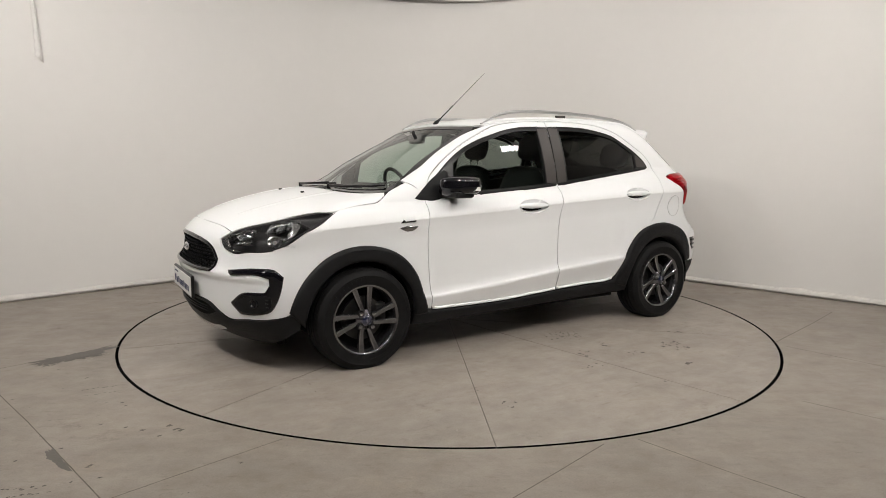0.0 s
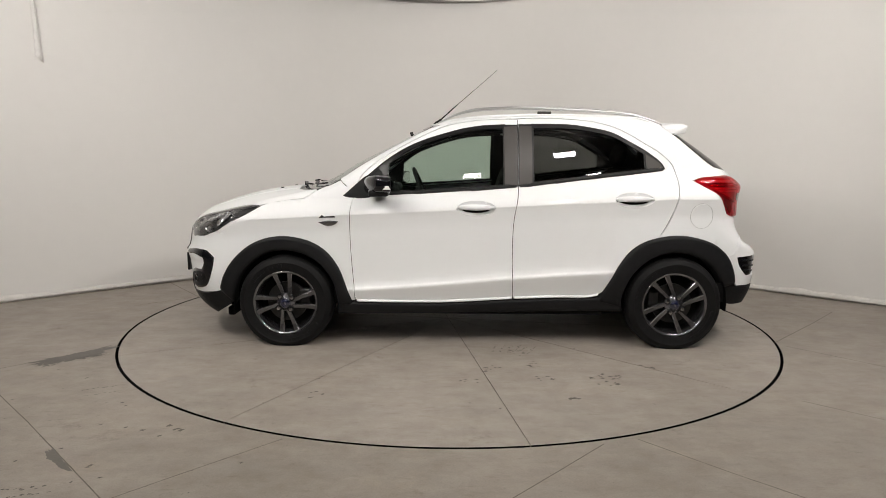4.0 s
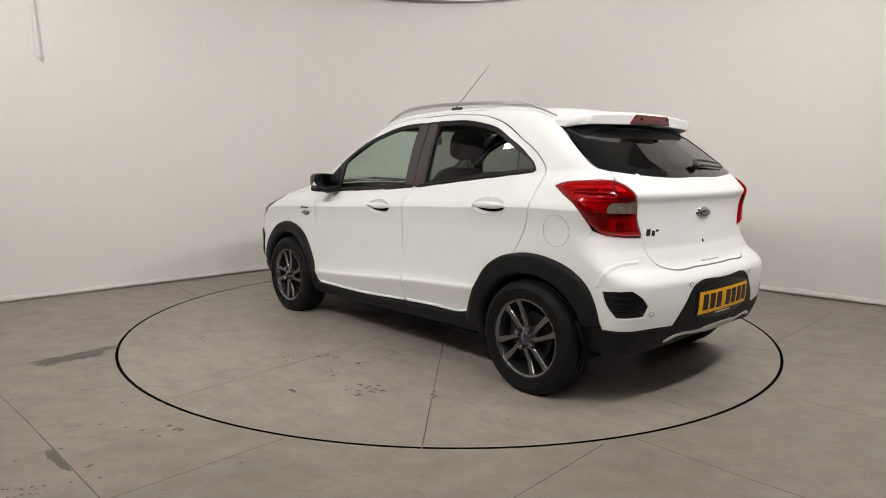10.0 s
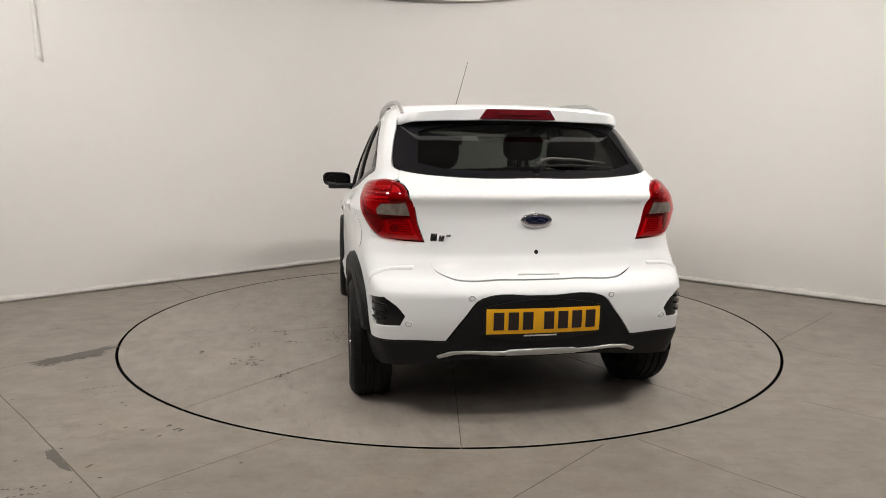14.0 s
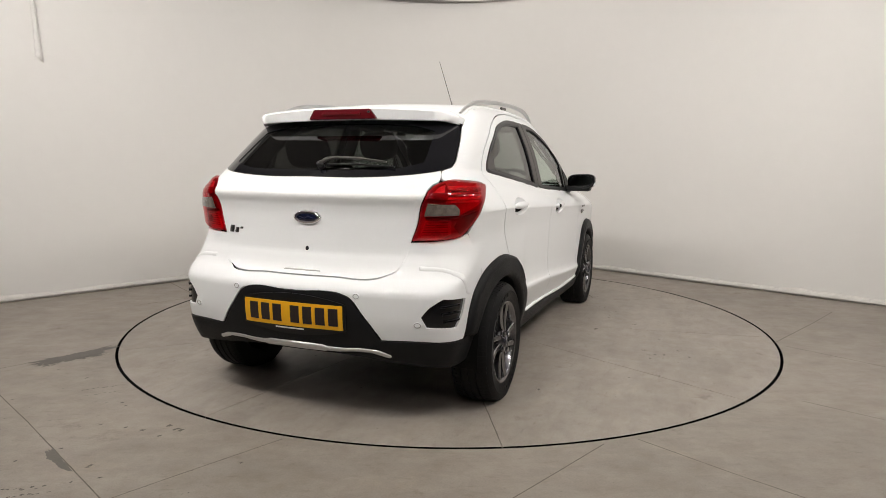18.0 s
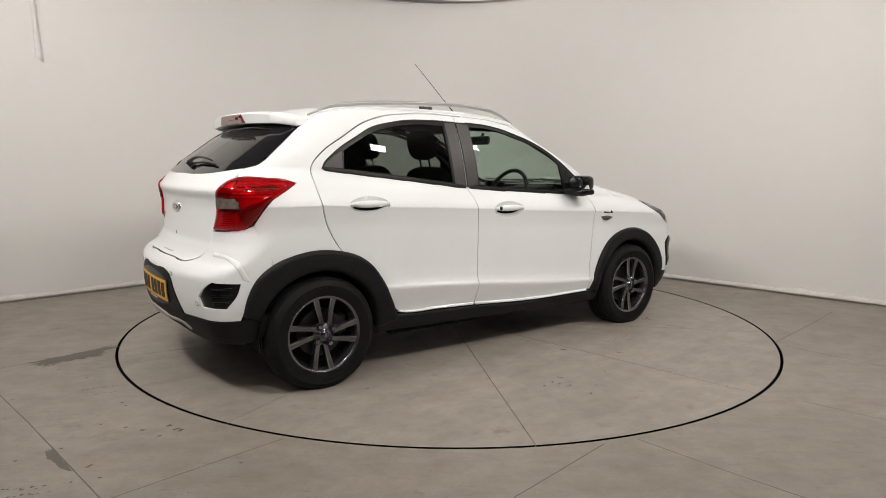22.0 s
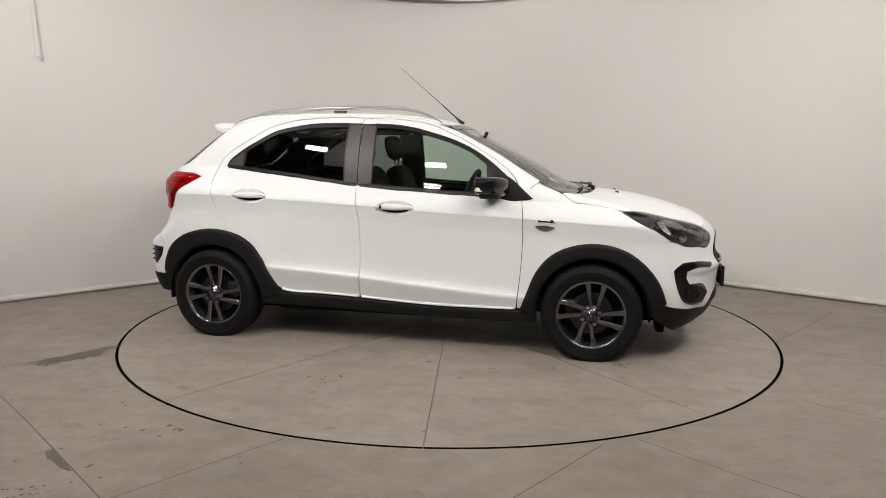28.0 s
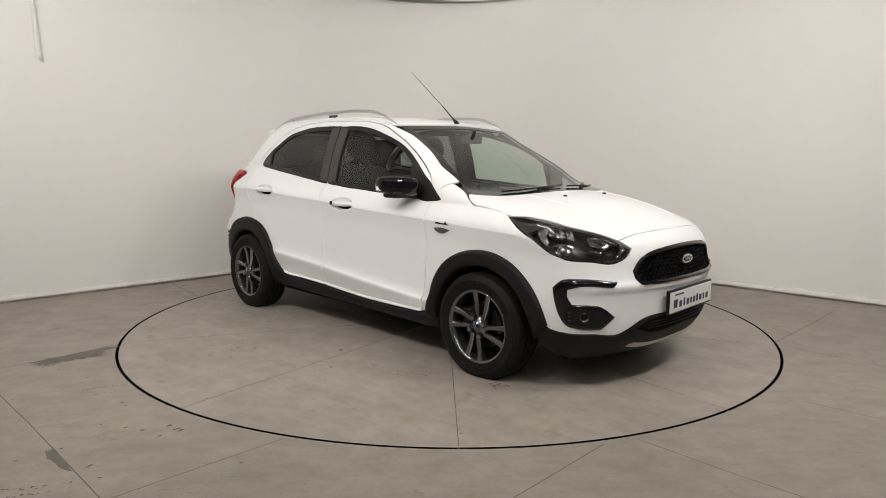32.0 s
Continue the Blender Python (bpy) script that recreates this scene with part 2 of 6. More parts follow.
def wall(name, line, label, mat, thick=0.12):
    """A standing wall over a line on the floor, seen from its inner side."""
    verts, faces, n = [], [], len(line)
    offs = []
    for i, p in enumerate(line):
        d = (line[min(i + 1, n - 1)] - line[max(i - 1, 0)]).normalized()
        offs.append(p + Vector((d.y, -d.x)) * -thick)
    for row, z in ((line, 0.0), (line, HEIGHT), (offs, HEIGHT), (offs, 0.0)):
        verts += [(p.x, p.y, z) for p in row]
    for k in range(4):
        for i in range(n - 1):
            a, b = k * n + i, ((k + 1) % 4) * n + i
            faces.append((a, a + 1, b + 1, b))
    me = mesh_of(name, verts, faces, smooth=True)
    me.set_sharp_from_angle(angle=radians(40))
    return tagged(part(name, me, mat), label, "wall", kind="structure")


BEND = fillet(LEFT_END, CORNER, RIGHT_END, 1.75)
LINE = [LEFT_END, BEND[0]] + BEND[1:-1] + [BEND[-1], RIGHT_END]
wall("wall_north", LINE, "smooth matt white studio wall with a rounded corner", WALL)
# the two unseen walls are added dark, as unlit space that gives little bounce
wall("wall_south_east", [RIGHT_END, NEAR], "plain unseen wall, dark to stand for unlit space", DARKSPACE)
wall("wall_south_west", [NEAR, LEFT_END], "plain unseen wall, dark to stand for unlit space", DARKSPACE)

OUTLINE = LINE + [NEAR]
# an added ceiling, never in view; its dark grey holds back bounce light
ceil = bmesh.new()
low = [ceil.verts.new((p.x * 1.03, p.y * 1.03, HEIGHT)) for p in OUTLINE]
ceil.faces.new(low)
lid = bmesh.ops.extrude_face_region(ceil, geom=ceil.faces[:])
bmesh.ops.translate(ceil, vec=(0, 0, 0.12), verts=[v for v in lid["geom"] if isinstance(v, bmesh.types.BMVert)])
tagged(part("ceiling", ceil, CEILING), "plain unseen ceiling, kept dark to limit bounce light", "ceiling", kind="structure")


# skirting: a lumpy white plaster lip along the foot of the walls
def skirting():
    pts = []
    for a, b in zip(LINE[:-1], LINE[1:]):
        k = max(1, int((b - a).length / 0.06))
        pts += [a.lerp(b, i / k) for i in range(k)]
    pts.append(LINE[-1])
    verts, faces, n = [], [], 6
    for i, p in enumerate(pts):
        d = (pts[min(i + 1, len(pts) - 1)] - pts[max(i - 1, 0)]).normalized()
        inw = Vector((d.y, -d.x))
        w = 1 + 0.45 * noise.noise((p.x * 2.2, p.y * 2.2, 0.3)) + 0.3 * noise.noise((p.x * 7, p.y * 7, 4.0))
        h = 0.048 * (1 + 0.35 * noise.noise((p.x * 1.7, p.y * 1.7, 9.0)) + 0.25 * noise.noise((p.x * 8, p.y * 8, 2.0)))
        for o, z in ((-0.01, 0.012), (0.022 * w, 0.012), (0.026 * w, 0.02), (0.022 * w, h * 0.75), (0.010 * w, h), (-0.01, h * 1.1)):
            q = p + inw * o
            verts.append((q.x, q.y, z))
    for i in range(len(pts) - 1):
        for k in range(n - 1):
            faces.append((i * n + k, i * n + k + 1, (i + 1) * n + k + 1, (i + 1) * n + k))
    me = mesh_of("baseboard", verts, faces, smooth=True)
    tagged(part("baseboard", me, SKIRT), "lumpy white plaster skirting with a dark gap under it", "skirting", kind="structure")


skirting()

# floor: one sheet round the turntable's pit
def floor_sheet():
    n, bm = 144, bmesh.new()
    ring = [bm.verts.new(((RADIUS + 0.0085) * math.cos(2 * math.pi * i / n), (RADIUS + 0.0085) * math.sin(2 * math.pi * i / n), 0)) for i in range(n)]
    deep = [bm.verts.new((v.co.x, v.co.y, -0.09)) for v in ring]
    far = []
    for v in ring:
        d = Vector((v.co.x, v.co.y)).normalized()
        best = 30.0
        for a, b in zip(OUTLINE, OUTLINE[1:] + OUTLINE[:1]):
            e = b - a
            det = d.x * -e.y + e.x * d.y
            if abs(det) > 1e-9:
                s = (a.x * -e.y + e.x * a.y) / det
                u = (d.x * a.y - d.y * a.x) / det
                if s > 0 and -1e-6 <= u <= 1 + 1e-6:
                    best = min(best, s)
        far.append(bm.verts.new((*(d * (best + 0.08)), 0)))
    for i in range(n):
        j = (i + 1) % n
        bm.faces.new((ring[i], far[i], far[j], ring[j]))
        bm.faces.new((deep[i], ring[i], ring[j], deep[j])).material_index = 1
    return bm


floor_ob = part("floor", floor_sheet(), FLOOR)
floor_ob.data.materials.append(SLOT)
tagged(floor_ob, "sealed grey concrete studio floor with stains and saw cuts", "floor", kind="structure")
pit = bmesh.new()
bmesh.ops.create_circle(pit, cap_ends=True, radius=RADIUS + 0.05, segments=96, matrix=pose(0, 0, -0.088))
tagged(part("turntable_pit", pit, SLOT), "black slot round the turntable", "floor slot", kind="structure")
# ---- the car's skin: one smooth closed form, in metres, x forward, y left, z up ----
def curve(xs, ys):
    """A smooth curve through the points (monotone cubic pieces), for arrays."""
    xs, ys = np.array(xs, float), np.array(ys, float)
    h, d = np.diff(xs), np.diff(ys) / np.diff(xs)
    m = np.zeros(len(xs))
    m[0], m[-1] = d[0], d[-1]
    same = d[:-1] * d[1:] > 0
    w1, w2 = 2 * h[1:] + h[:-1], h[1:] + 2 * h[:-1]
    with np.errstate(divide="ignore", invalid="ignore"):
        m[1:-1] = np.where(same, (w1 + w2) / (w1 / d[:-1] + w2 / d[1:]), 0)

    fine = np.linspace(xs[0], xs[-1], 3000)
    i = np.clip(np.searchsorted(xs, fine) - 1, 0, len(xs) - 2)
    u, k = (fine - xs[i]) / h[i], h[i]
    table = ((2 * u**3 - 3 * u**2 + 1) * ys[i] + (u**3 - 2 * u**2 + u) * k * m[i]
             + (3 * u**2 - 2 * u**3) * ys[i + 1] + (u**3 - u**2) * k * m[i + 1])

    def at(x):
        return np.interp(x, fine, table)
    return at


PLAN = curve([-2.1, -1.9, -1.7, -1.45, -0.9, 0, 0.6, 1.05, 1.4, 1.7, 1.9], [0.70, 0.757, 0.792, 0.815, 0.826, 0.827, 0.825, 0.818, 0.802, 0.765, 0.722])
GLASS = curve([-2.0, -1.6, -1.36, -0.9, -0.45, 0, 0.6, 0.9, 1.2, 1.5, 1.9], [0.62, 0.668, 0.692, 0.722, 0.735, 0.740, 0.737, 0.735, 0.735, 0.72, 0.68])
CREASE = curve([-2.1, -1.62, -1.43, -1.09, -0.425, 0.1, 0.6, 1.2, 1.9], [0.963, 0.963, 0.962, 0.945, 0.912, 0.879, 0.855, 0.82, 0.78])
BELT = curve([-2.1, -1.6, -1.35, -0.874, -0.433, 0.03, 0.687, 1.2, 1.9], [1.17, 1.16, 1.138, 1.079, 1.032, 1.0, 0.955, 0.93, 0.90])
RIDGE = curve([-2.1, -1.036, -0.432, 0.028, 0.578, 1.9], [0.54, 0.491, 0.452, 0.41, 0.37, 0.33])
TOP = curve([-1.75, -1.62, -1.35, -1.0, -0.6, -0.2, 0.06, 0.35, 0.65, 0.93, 1.067, 1.227, 1.351, 1.475, 1.618, 1.743, 1.833, 1.92],
            [1.45, 1.468, 1.492, 1.513, 1.519, 1.503, 1.468, 1.335, 1.185, 1.035, 1.012, 0.994, 0.974, 0.945, 0.900, 0.850, 0.80, 0.74])
BOW = curve([-1.6, -0.9, -0.3, 0.1, 0.5, 0.9, 1.1, 1.5, 1.9], [0.0, 0.0, 0.03, 0.08, 0.11, 0.13, 0.12, 0.10, 0.10])
CROWN = curve([-1.7, -1.2, -0.2, 0.2, 0.8, 1.1, 1.5, 1.9], [0.030, 0.026, 0.022, 0.015, 0.01, 0.035, 0.06, 0.06])
NOSE = curve([0.05, 0.15, 0.22, 0.29, 0.37, 0.46, 0.53, 0.562, 0.578, 0.598, 0.65, 0.72, 0.78, 0.84, 1.0], [1.42, 1.66, 1.78, 1.84, 1.862, 1.869, 1.878, 1.891, 1.891, 1.877, 1.860, 1.851, 1.838, 1.80, 1.68])
TAIL = curve([0.1, 0.2, 0.28, 0.40, 0.52, 0.61, 0.65, 0.69, 0.74, 0.784, 0.93, 1.00, 1.028, 1.040, 1.052, 1.12, 1.15, 1.255, 1.40, 1.46, 1.6],
             [-1.88, -1.97, -2.03, -2.075, -2.09, -2.088, -2.06, -2.0, -1.972, -1.955, -1.945, -1.955, -1.966, -1.966, -1.956, -1.902, -1.875, -1.735, -1.535, -1.45, -1.3])


def side(x, z):
    p, g, c, b, r = PLAN(x), GLASS(x), CREASE(x), BELT(x), RIDGE(x)
    k = np.clip((x + 1.15) / 0.22, 0, 1) * np.clip((0.78 - x) / 0.22, 0, 1)
    k = k * k * (3 - 2 * k)      # the doors' lower fold dies out towards the wheels

    def low(z, off):
        return p + k * off - (1 - k) * (0.013 + 0.10 * np.clip((0.5 - z) / 0.38, 0, 1) ** 2)

    zs = [np.full_like(p, 0.12), r - 0.12, r - 0.012, r - 0.002, r + 0.004, r + 0.020, r + 0.05, r + 0.12, c - 0.12, c - 0.03, c - 0.007, c - 0.001, c + 0.001, c + 0.007, c + 0.020, (c + b) / 2 + 0.01, b, b + 0.008, b + 0.2, b + 0.45]
    ys = [low(zs[0], -0.10), low(zs[1], -0.042), low(zs[2], -0.003), low(zs[3], 0.0), low(zs[4], -0.001), low(zs[5], -0.012), low(zs[6], -0.021), low(zs[7], -0.026),
          p - 0.019, p - 0.0062, p - 0.0015, p, p - 0.0001, p - 0.0018, p - 0.006, (p + g) / 2 + 0.006, g, g - 0.0014, g - 0.051, g - 0.155]
    zs, ys = np.array(zs), np.array(ys)
    h = np.diff(zs, axis=0)
    d = np.diff(ys, axis=0) / h
    m = np.empty_like(zs)
    m[0], m[-1] = d[0], d[-1]
    up = d[:-1] * d[1:]
    m[1:-1] = np.where(up > 0, 2 * up / np.where(up > 0, d[:-1] + d[1:], 1.0), 0)
    i, n = np.clip((z > zs).sum(0) - 1, 0, len(zs) - 2), np.arange(len(p))
    k, y0, y1, m0, m1 = h[i, n], ys[i, n], ys[i + 1, n], m[i, n], m[i + 1, n]
    u = (z - zs[i, n]) / k
    v = np.clip(u, 0, 1)
    out = ((2 * v**3 - 3 * v**2 + 1) * y0 + (v**3 - 2 * v**2 + v) * k * m0 + (3 * v**2 - 2 * v**3) * y1 + (v**3 - v**2) * k * m1)
    out = out + np.where(u > 1, m1 * (u - 1) * k, np.where(u < 0, m0 * u * k, 0))
    return out


def top(x, y):
    s = (y / 0.65) ** 2
    return TOP(x + BOW(x) * s) - CROWN(x) * s


def nose(y, z):
    return NOSE(z) - 0.38 * y * y - 0.15 * y**4


def tail(y, z):
    return TAIL(z) + 0.17 * y * y + 0.06 * y**4


def blend(a, b, k):
    h = np.maximum(k - np.abs(a - b), 0) / k
    return np.maximum(a, b) + h * h * k / 4


def skin(x, y, z):
    """Below zero inside the car, above zero outside."""
    a = np.abs(y)
    f = blend(a - side(x, z), z - top(x, a), 0.07)
    f = blend(f, 0.9 * (x - nose(a, z)), 0.07)
    return blend(f, tail(a, z) - x, 0.07 + 0.11 * np.clip((z - 0.68) / 0.15, 0, 1))


def shoot(o, d, far, near):
    """Meets rays o + s d with the skin, searched from s = far (inside) back to s = near (outside)."""
    o, d = np.atleast_2d(o).astype(float), np.atleast_2d(d).astype(float)
    lo, hi = np.full(len(o), near, float), np.full(len(o), far, float)
    a, b = np.ones(len(o)), -np.ones(len(o))
    done = np.zeros(len(o), bool)
    for s in np.linspace(near, far, 26):
        q = o + s * d
        f = skin(q[:, 0], q[:, 1], q[:, 2])
        lo, a = np.where(~done & (f > 0), s, lo), np.where(~done & (f > 0), f, a)
        hit = ~done & (f <= 0)
        hi, b = np.where(hit, s, hi), np.where(hit, f, b)
        done |= hit
        if done.all():
            break
    best, least = hi.copy(), np.abs(b)
    last = np.zeros(len(o))
    for k in range(12):
        mid = (lo * b - hi * a) / (b - a - 1e-15) if k % 4 else (lo + hi) / 2
        q = o + mid[:, None] * d
        f = skin(q[:, 0], q[:, 1], q[:, 2])
        out = f > 0
        best, least = np.where(np.abs(f) < least, mid, best), np.minimum(np.abs(f), least)
        a, b = np.where(out, f, np.where(last == -1, a / 2, a)), np.where(out, np.where(last == 1, b / 2, b), f)
        lo, hi = np.where(out, mid, lo), np.where(out, hi, mid)
        last = np.where(out, 1, -1)
    return o + best[:, None] * d


def slope(p):
    e, x, y, z = 1e-3, p[:, 0], p[:, 1], p[:, 2]
    g = np.stack([skin(x + e, y, z) - skin(x - e, y, z), skin(x, y + e, z) - skin(x, y - e, z), skin(x, y, z + e) - skin(x, y, z - e)], 1)
    return g / (np.linalg.norm(g, axis=1)[:, None] + 1e-12)
from mathutils.geometry import delaunay_2d_cdt


# ---- panels: flat outlines laid onto the skin ----
FRONT_AXIS, REAR_AXIS = 0.95, -1.15
DEG = 0.0147   # metres of skin to a degree round the nose and the tail


def on_side(q):
    o = np.stack([q[:, 0], np.full(len(q), 1.2), q[:, 1]], 1)
    return shoot(o, np.tile((0.0, -1.0, 0.0), (len(q), 1)), 1.15, 0.0)


def on_nose(q):
    a = np.radians(q[:, 0] / DEG)
    d = np.stack([np.cos(a), np.sin(a), 0 * a], 1)
    o = np.stack([FRONT_AXIS + 0 * a, 0 * a, q[:, 1]], 1) + 1.6 * d
    return shoot(o, -d, 1.5, 0.0)


def on_tail(q):
    a = np.radians(q[:, 0] / DEG)
    d = np.stack([-np.cos(a), np.sin(a), 0 * a], 1)
    o = np.stack([REAR_AXIS + 0 * a, 0 * a, q[:, 1]], 1) + 1.6 * d
    return shoot(o, -d, 1.5, 0.0)


def on_back(q):
    o = np.stack([np.full(len(q), -2.4), q[:, 0], q[:, 1]], 1)
    return shoot(o, np.tile((1.0, 0.0, 0.0), (len(q), 1)), 1.5, 0.0)


def on_top(q):
    o = np.stack([q[:, 0], q[:, 1], np.full(len(q), 1.9)], 1)
    return shoot(o, np.tile((0.0, 0.0, -1.0), (len(q), 1)), 1.3, 0.0)


def wrap(points):
    return [(a * DEG, z) for a, z in points]


def both_halves(points):
    """Closes a half outline that runs from the middle line round to the middle line again."""
    return list(points) + [(-a, z) for a, z in reversed(points) if abs(a) > 1e-6]


def both_sides(points):
    """The same for an outline in x and y."""
    return list(points) + [(x, -y) for x, y in reversed(points) if abs(y) > 1e-6]


def rounded(loop, times=2, cut=0.25):
    """Cuts the corners of a closed outline."""
    for _ in range(times):
        out = []
        for p, q in zip(loop, loop[1:] + loop[:1]):
            out += [(p[0] + (q[0] - p[0]) * cut, p[1] + (q[1] - p[1]) * cut), (p[0] + (q[0] - p[0]) * (1 - cut), p[1] + (q[1] - p[1]) * (1 - cut))]
        loop = out
    return loop


def flow(loop, sharp=42.0, step=0.02):
    """A closed outline made to run in smooth curves between its sharp corners."""
    a = np.array(loop, float)
    n = len(a)
    if n < 5:
        return [tuple(p) for p in a]
    d = np.roll(a, -1, 0) - a
    t = np.degrees(np.arctan2(d[:, 1], d[:, 0]))
    turn = np.abs((t - np.roll(t, 1) + 180) % 360 - 180)
    length = np.linalg.norm(d, axis=1)
    slope_at = np.zeros_like(a)
    for i in range(n):
        l0, l1 = length[i - 1] + 1e-9, length[i] + 1e-9
        slope_at[i] = (d[i - 1] / l0 * l1 + d[i] / l1 * l0) / (l0 + l1)
    out = []
    for i in range(n):
        j, L = (i + 1) % n, length[i]
        m0 = d[i] if turn[i] > sharp else slope_at[i] * L
        m1 = d[i] if turn[j] > sharp else slope_at[j] * L
        k = max(1, int(L / step))
        for q in range(k):
            u = q / k
            out.append(tuple((2 * u**3 - 3 * u**2 + 1) * a[i] + (u**3 - 2 * u**2 + u) * m0 + (3 * u**2 - 2 * u**3) * a[j] + (u**3 - u**2) * m1))
    return out


def spaced(loop, step):
    out = []
    for p, q in zip(loop, loop[1:] + loop[:1]):
        k = max(1, round(math.dist(p, q) / step))
        out += [(p[0] + (q[0] - p[0]) * i / k, p[1] + (q[1] - p[1]) * i / k) for i in range(k)]
    clean = [out[0]]
    for p in out[1:]:
        if math.dist(p, clean[-1]) > step * 0.12:
            clean.append(p)
    if math.dist(clean[0], clean[-1]) < step * 0.12:
        clean.pop()
    return clean


def inside(q, loop):
    a = np.array(loop)
    b = np.roll(a, -1, 0)
    hit = np.zeros(len(q), bool)
    for (x1, y1), (x2, y2) in zip(a, b):
        if y1 != y2:
            hit ^= ((q[:, 1] > min(y1, y2)) & (q[:, 1] <= max(y1, y2)) & (q[:, 0] < (x2 - x1) * (q[:, 1] - y1) / (y2 - y1) + x1))
    return hit


def off_edge(q, loops):
    best = np.full(len(q), 9.0)
    for loop in loops:
        a = np.array(loop)
        b = np.roll(a, -1, 0)
        for p, e in zip(a, b - a):
            u = np.clip(((q - p) @ e) / (e @ e + 1e-12), 0, 1)
            best = np.minimum(best, np.hypot(*(q - p - u[:, None] * e).T))
    return best


def sheet(outer, holes, step, rings=(), folds=()):
    """Triangles that fill an outline with holes; extra rows of points at the distances in rings from its edge."""
    loops = [spaced(list(outer), step * 0.7)] + [spaced(list(h), step * 0.7) for h in holes]
    verts, edges = [], []
    for loop in loops:
        s = len(verts)
        verts += loop
        edges += [(s + i, s + (i + 1) % len(loop)) for i in range(len(loop))]
    rim = len(verts)
    lo, hi = np.min(loops[0], 0), np.max(loops[0], 0)
    gx, gy = np.meshgrid(np.arange(lo[0], hi[0], step), np.arange(lo[1], hi[1], step * 0.87))
    gx = gx + (np.arange(gx.shape[0]) % 2)[:, None] * step / 2
    grid = np.stack([gx.ravel(), gy.ravel()], 1)

    def keep(p, gap):
        ok = inside(p, loops[0])
        for h in loops[1:]:
            ok &= ~inside(p, h)
        p = p[ok]
        return p[off_edge(p, loops) > gap] if len(p) else p

    last = 0.0
    for r in rings:
        row = []
        for loop in loops:
            a = np.array(loop)
            t = np.roll(a, -1, 0) - np.roll(a, 1, 0)
            t /= np.linalg.norm(t, axis=1)[:, None] + 1e-9
            nrm = np.stack([-t[:, 1], t[:, 0]], 1)
            row += [a + nrm * r, a - nrm * r]
        verts += [tuple(p) for p in keep(np.concatenate(row), r * 0.93)]
        last = r
    grid = keep(grid, max(step * 0.45, last + step * 0.3))
    if len(folds):
        grid = grid[np.hypot(*(grid[:, None] - np.array(folds)[None]).transpose(2, 0, 1)).min(1) > 0.006]
        verts += [tuple(p) for p in keep(np.array(folds), 0.004)]
    verts += [tuple(p) for p in grid]
    from_cdt = delaunay_2d_cdt([Vector(v) for v in verts], edges, [], 0, 1e-5)
    v2 = np.array([tuple(v) for v in from_cdt[0]])
    tri = np.array([f for f in from_cdt[2] if len(f) == 3])
    mid = v2[tri].mean(1)
    ok = inside(mid, loops[0])
    for h in loops[1:]:
        ok &= ~inside(mid, h)
    tri = tri[ok]
    used = np.unique(tri)
    back = np.full(len(v2), -1)
    back[used] = np.arange(len(used))
    return v2[used], back[tri], loops


def panel_mesh(name, lay, outer, holes=(), step=0.03, lift=0.0, thick=0.012, edge=0.0, flip=False, rows=(), smooth_normals=True, folds=(), sharp=42.0):
    """An outline laid on the skin by lay(), raised by lift (rounded off over edge), with a rim turned inwards by thick."""
    rings = tuple(rows) or ((edge * 0.3, edge) if edge else ())
    v2, tri, loops = sheet(flow(outer, sharp), [flow(h, sharp) for h in holes], step, rings, folds)
    pos = lay(v2)
    nrm = slope(pos)
    d = off_edge(v2, loops)
    if edge:
        u = np.clip(d / edge, 0, 1)
        pos = pos + nrm * (lift * np.sqrt(np.clip(1 - (1 - u) ** 2, 0, 1)))[:, None]
    else:
        pos = pos + nrm * lift
    a, b, c = pos[tri[:, 0]], pos[tri[:, 1]], pos[tri[:, 2]]
    turn = (np.cross(b - a, c - a) * nrm[tri].sum(1)).sum(1) < 0
    tri[turn] = tri[turn][:, ::-1]
    count = {}
    for f in tri:
        for i in range(3):
            count[(f[i], f[(i + 1) % 3])] = 1
    verts, normals, faces = [*pos], [*nrm], [tuple(f) for f in tri]
    seen = {}

    def rim_vert(i, deep):
        if (i, deep) not in seen:
            seen[(i, deep)] = len(verts)
            verts.append(pos[i] - nrm[i] * thick * deep)
            normals.append(nrm[i])
        return seen[(i, deep)]

    for (i, j) in count:
        if (j, i) not in count:
            faces.append((rim_vert(i, 0), rim_vert(i, 1), rim_vert(j, 1), rim_vert(j, 0)))
    verts = np.array(verts)
    if flip:
        verts = verts * (1, -1, 1)
        faces = [f[::-1] for f in faces]
    me = bpy.data.meshes.new(name)
    me.from_pydata([tuple(map(float, v)) for v in verts], [], [tuple(map(int, f)) for f in faces])
    me.shade_smooth()
    if smooth_normals and not edge:
        # smooth face from the form itself; the rim keeps its own
        first = len(pos)
        out = []
        n3 = np.array(normals) * ((1, -1, 1) if flip else (1, 1, 1))
        for poly in me.polygons:
            for k in poly.vertices:
                out.append(tuple(map(float, n3[k])) if k < first else tuple(poly.normal))
        me.normals_split_custom_set(out)
    return me


def panel(name, lay, outer, mat, parent, label="", **more):
    return part(name, panel_mesh(name, lay, outer, **more), mat, parent, label)


def pair(name, lay, outer, mat, parents, label="", **more):
    """The same panel on both sides of the car."""
    return [panel(name, lay, outer, mat, p, label, flip=f, **more) for p, f in zip(parents, (False, True))]


def arc(cx, cz, r, a0, a1, n):
    return [(cx + r * math.cos(radians(a0 + (a1 - a0) * i / n)), cz + r * math.sin(radians(a0 + (a1 - a0) * i / n))) for i in range(n + 1)]


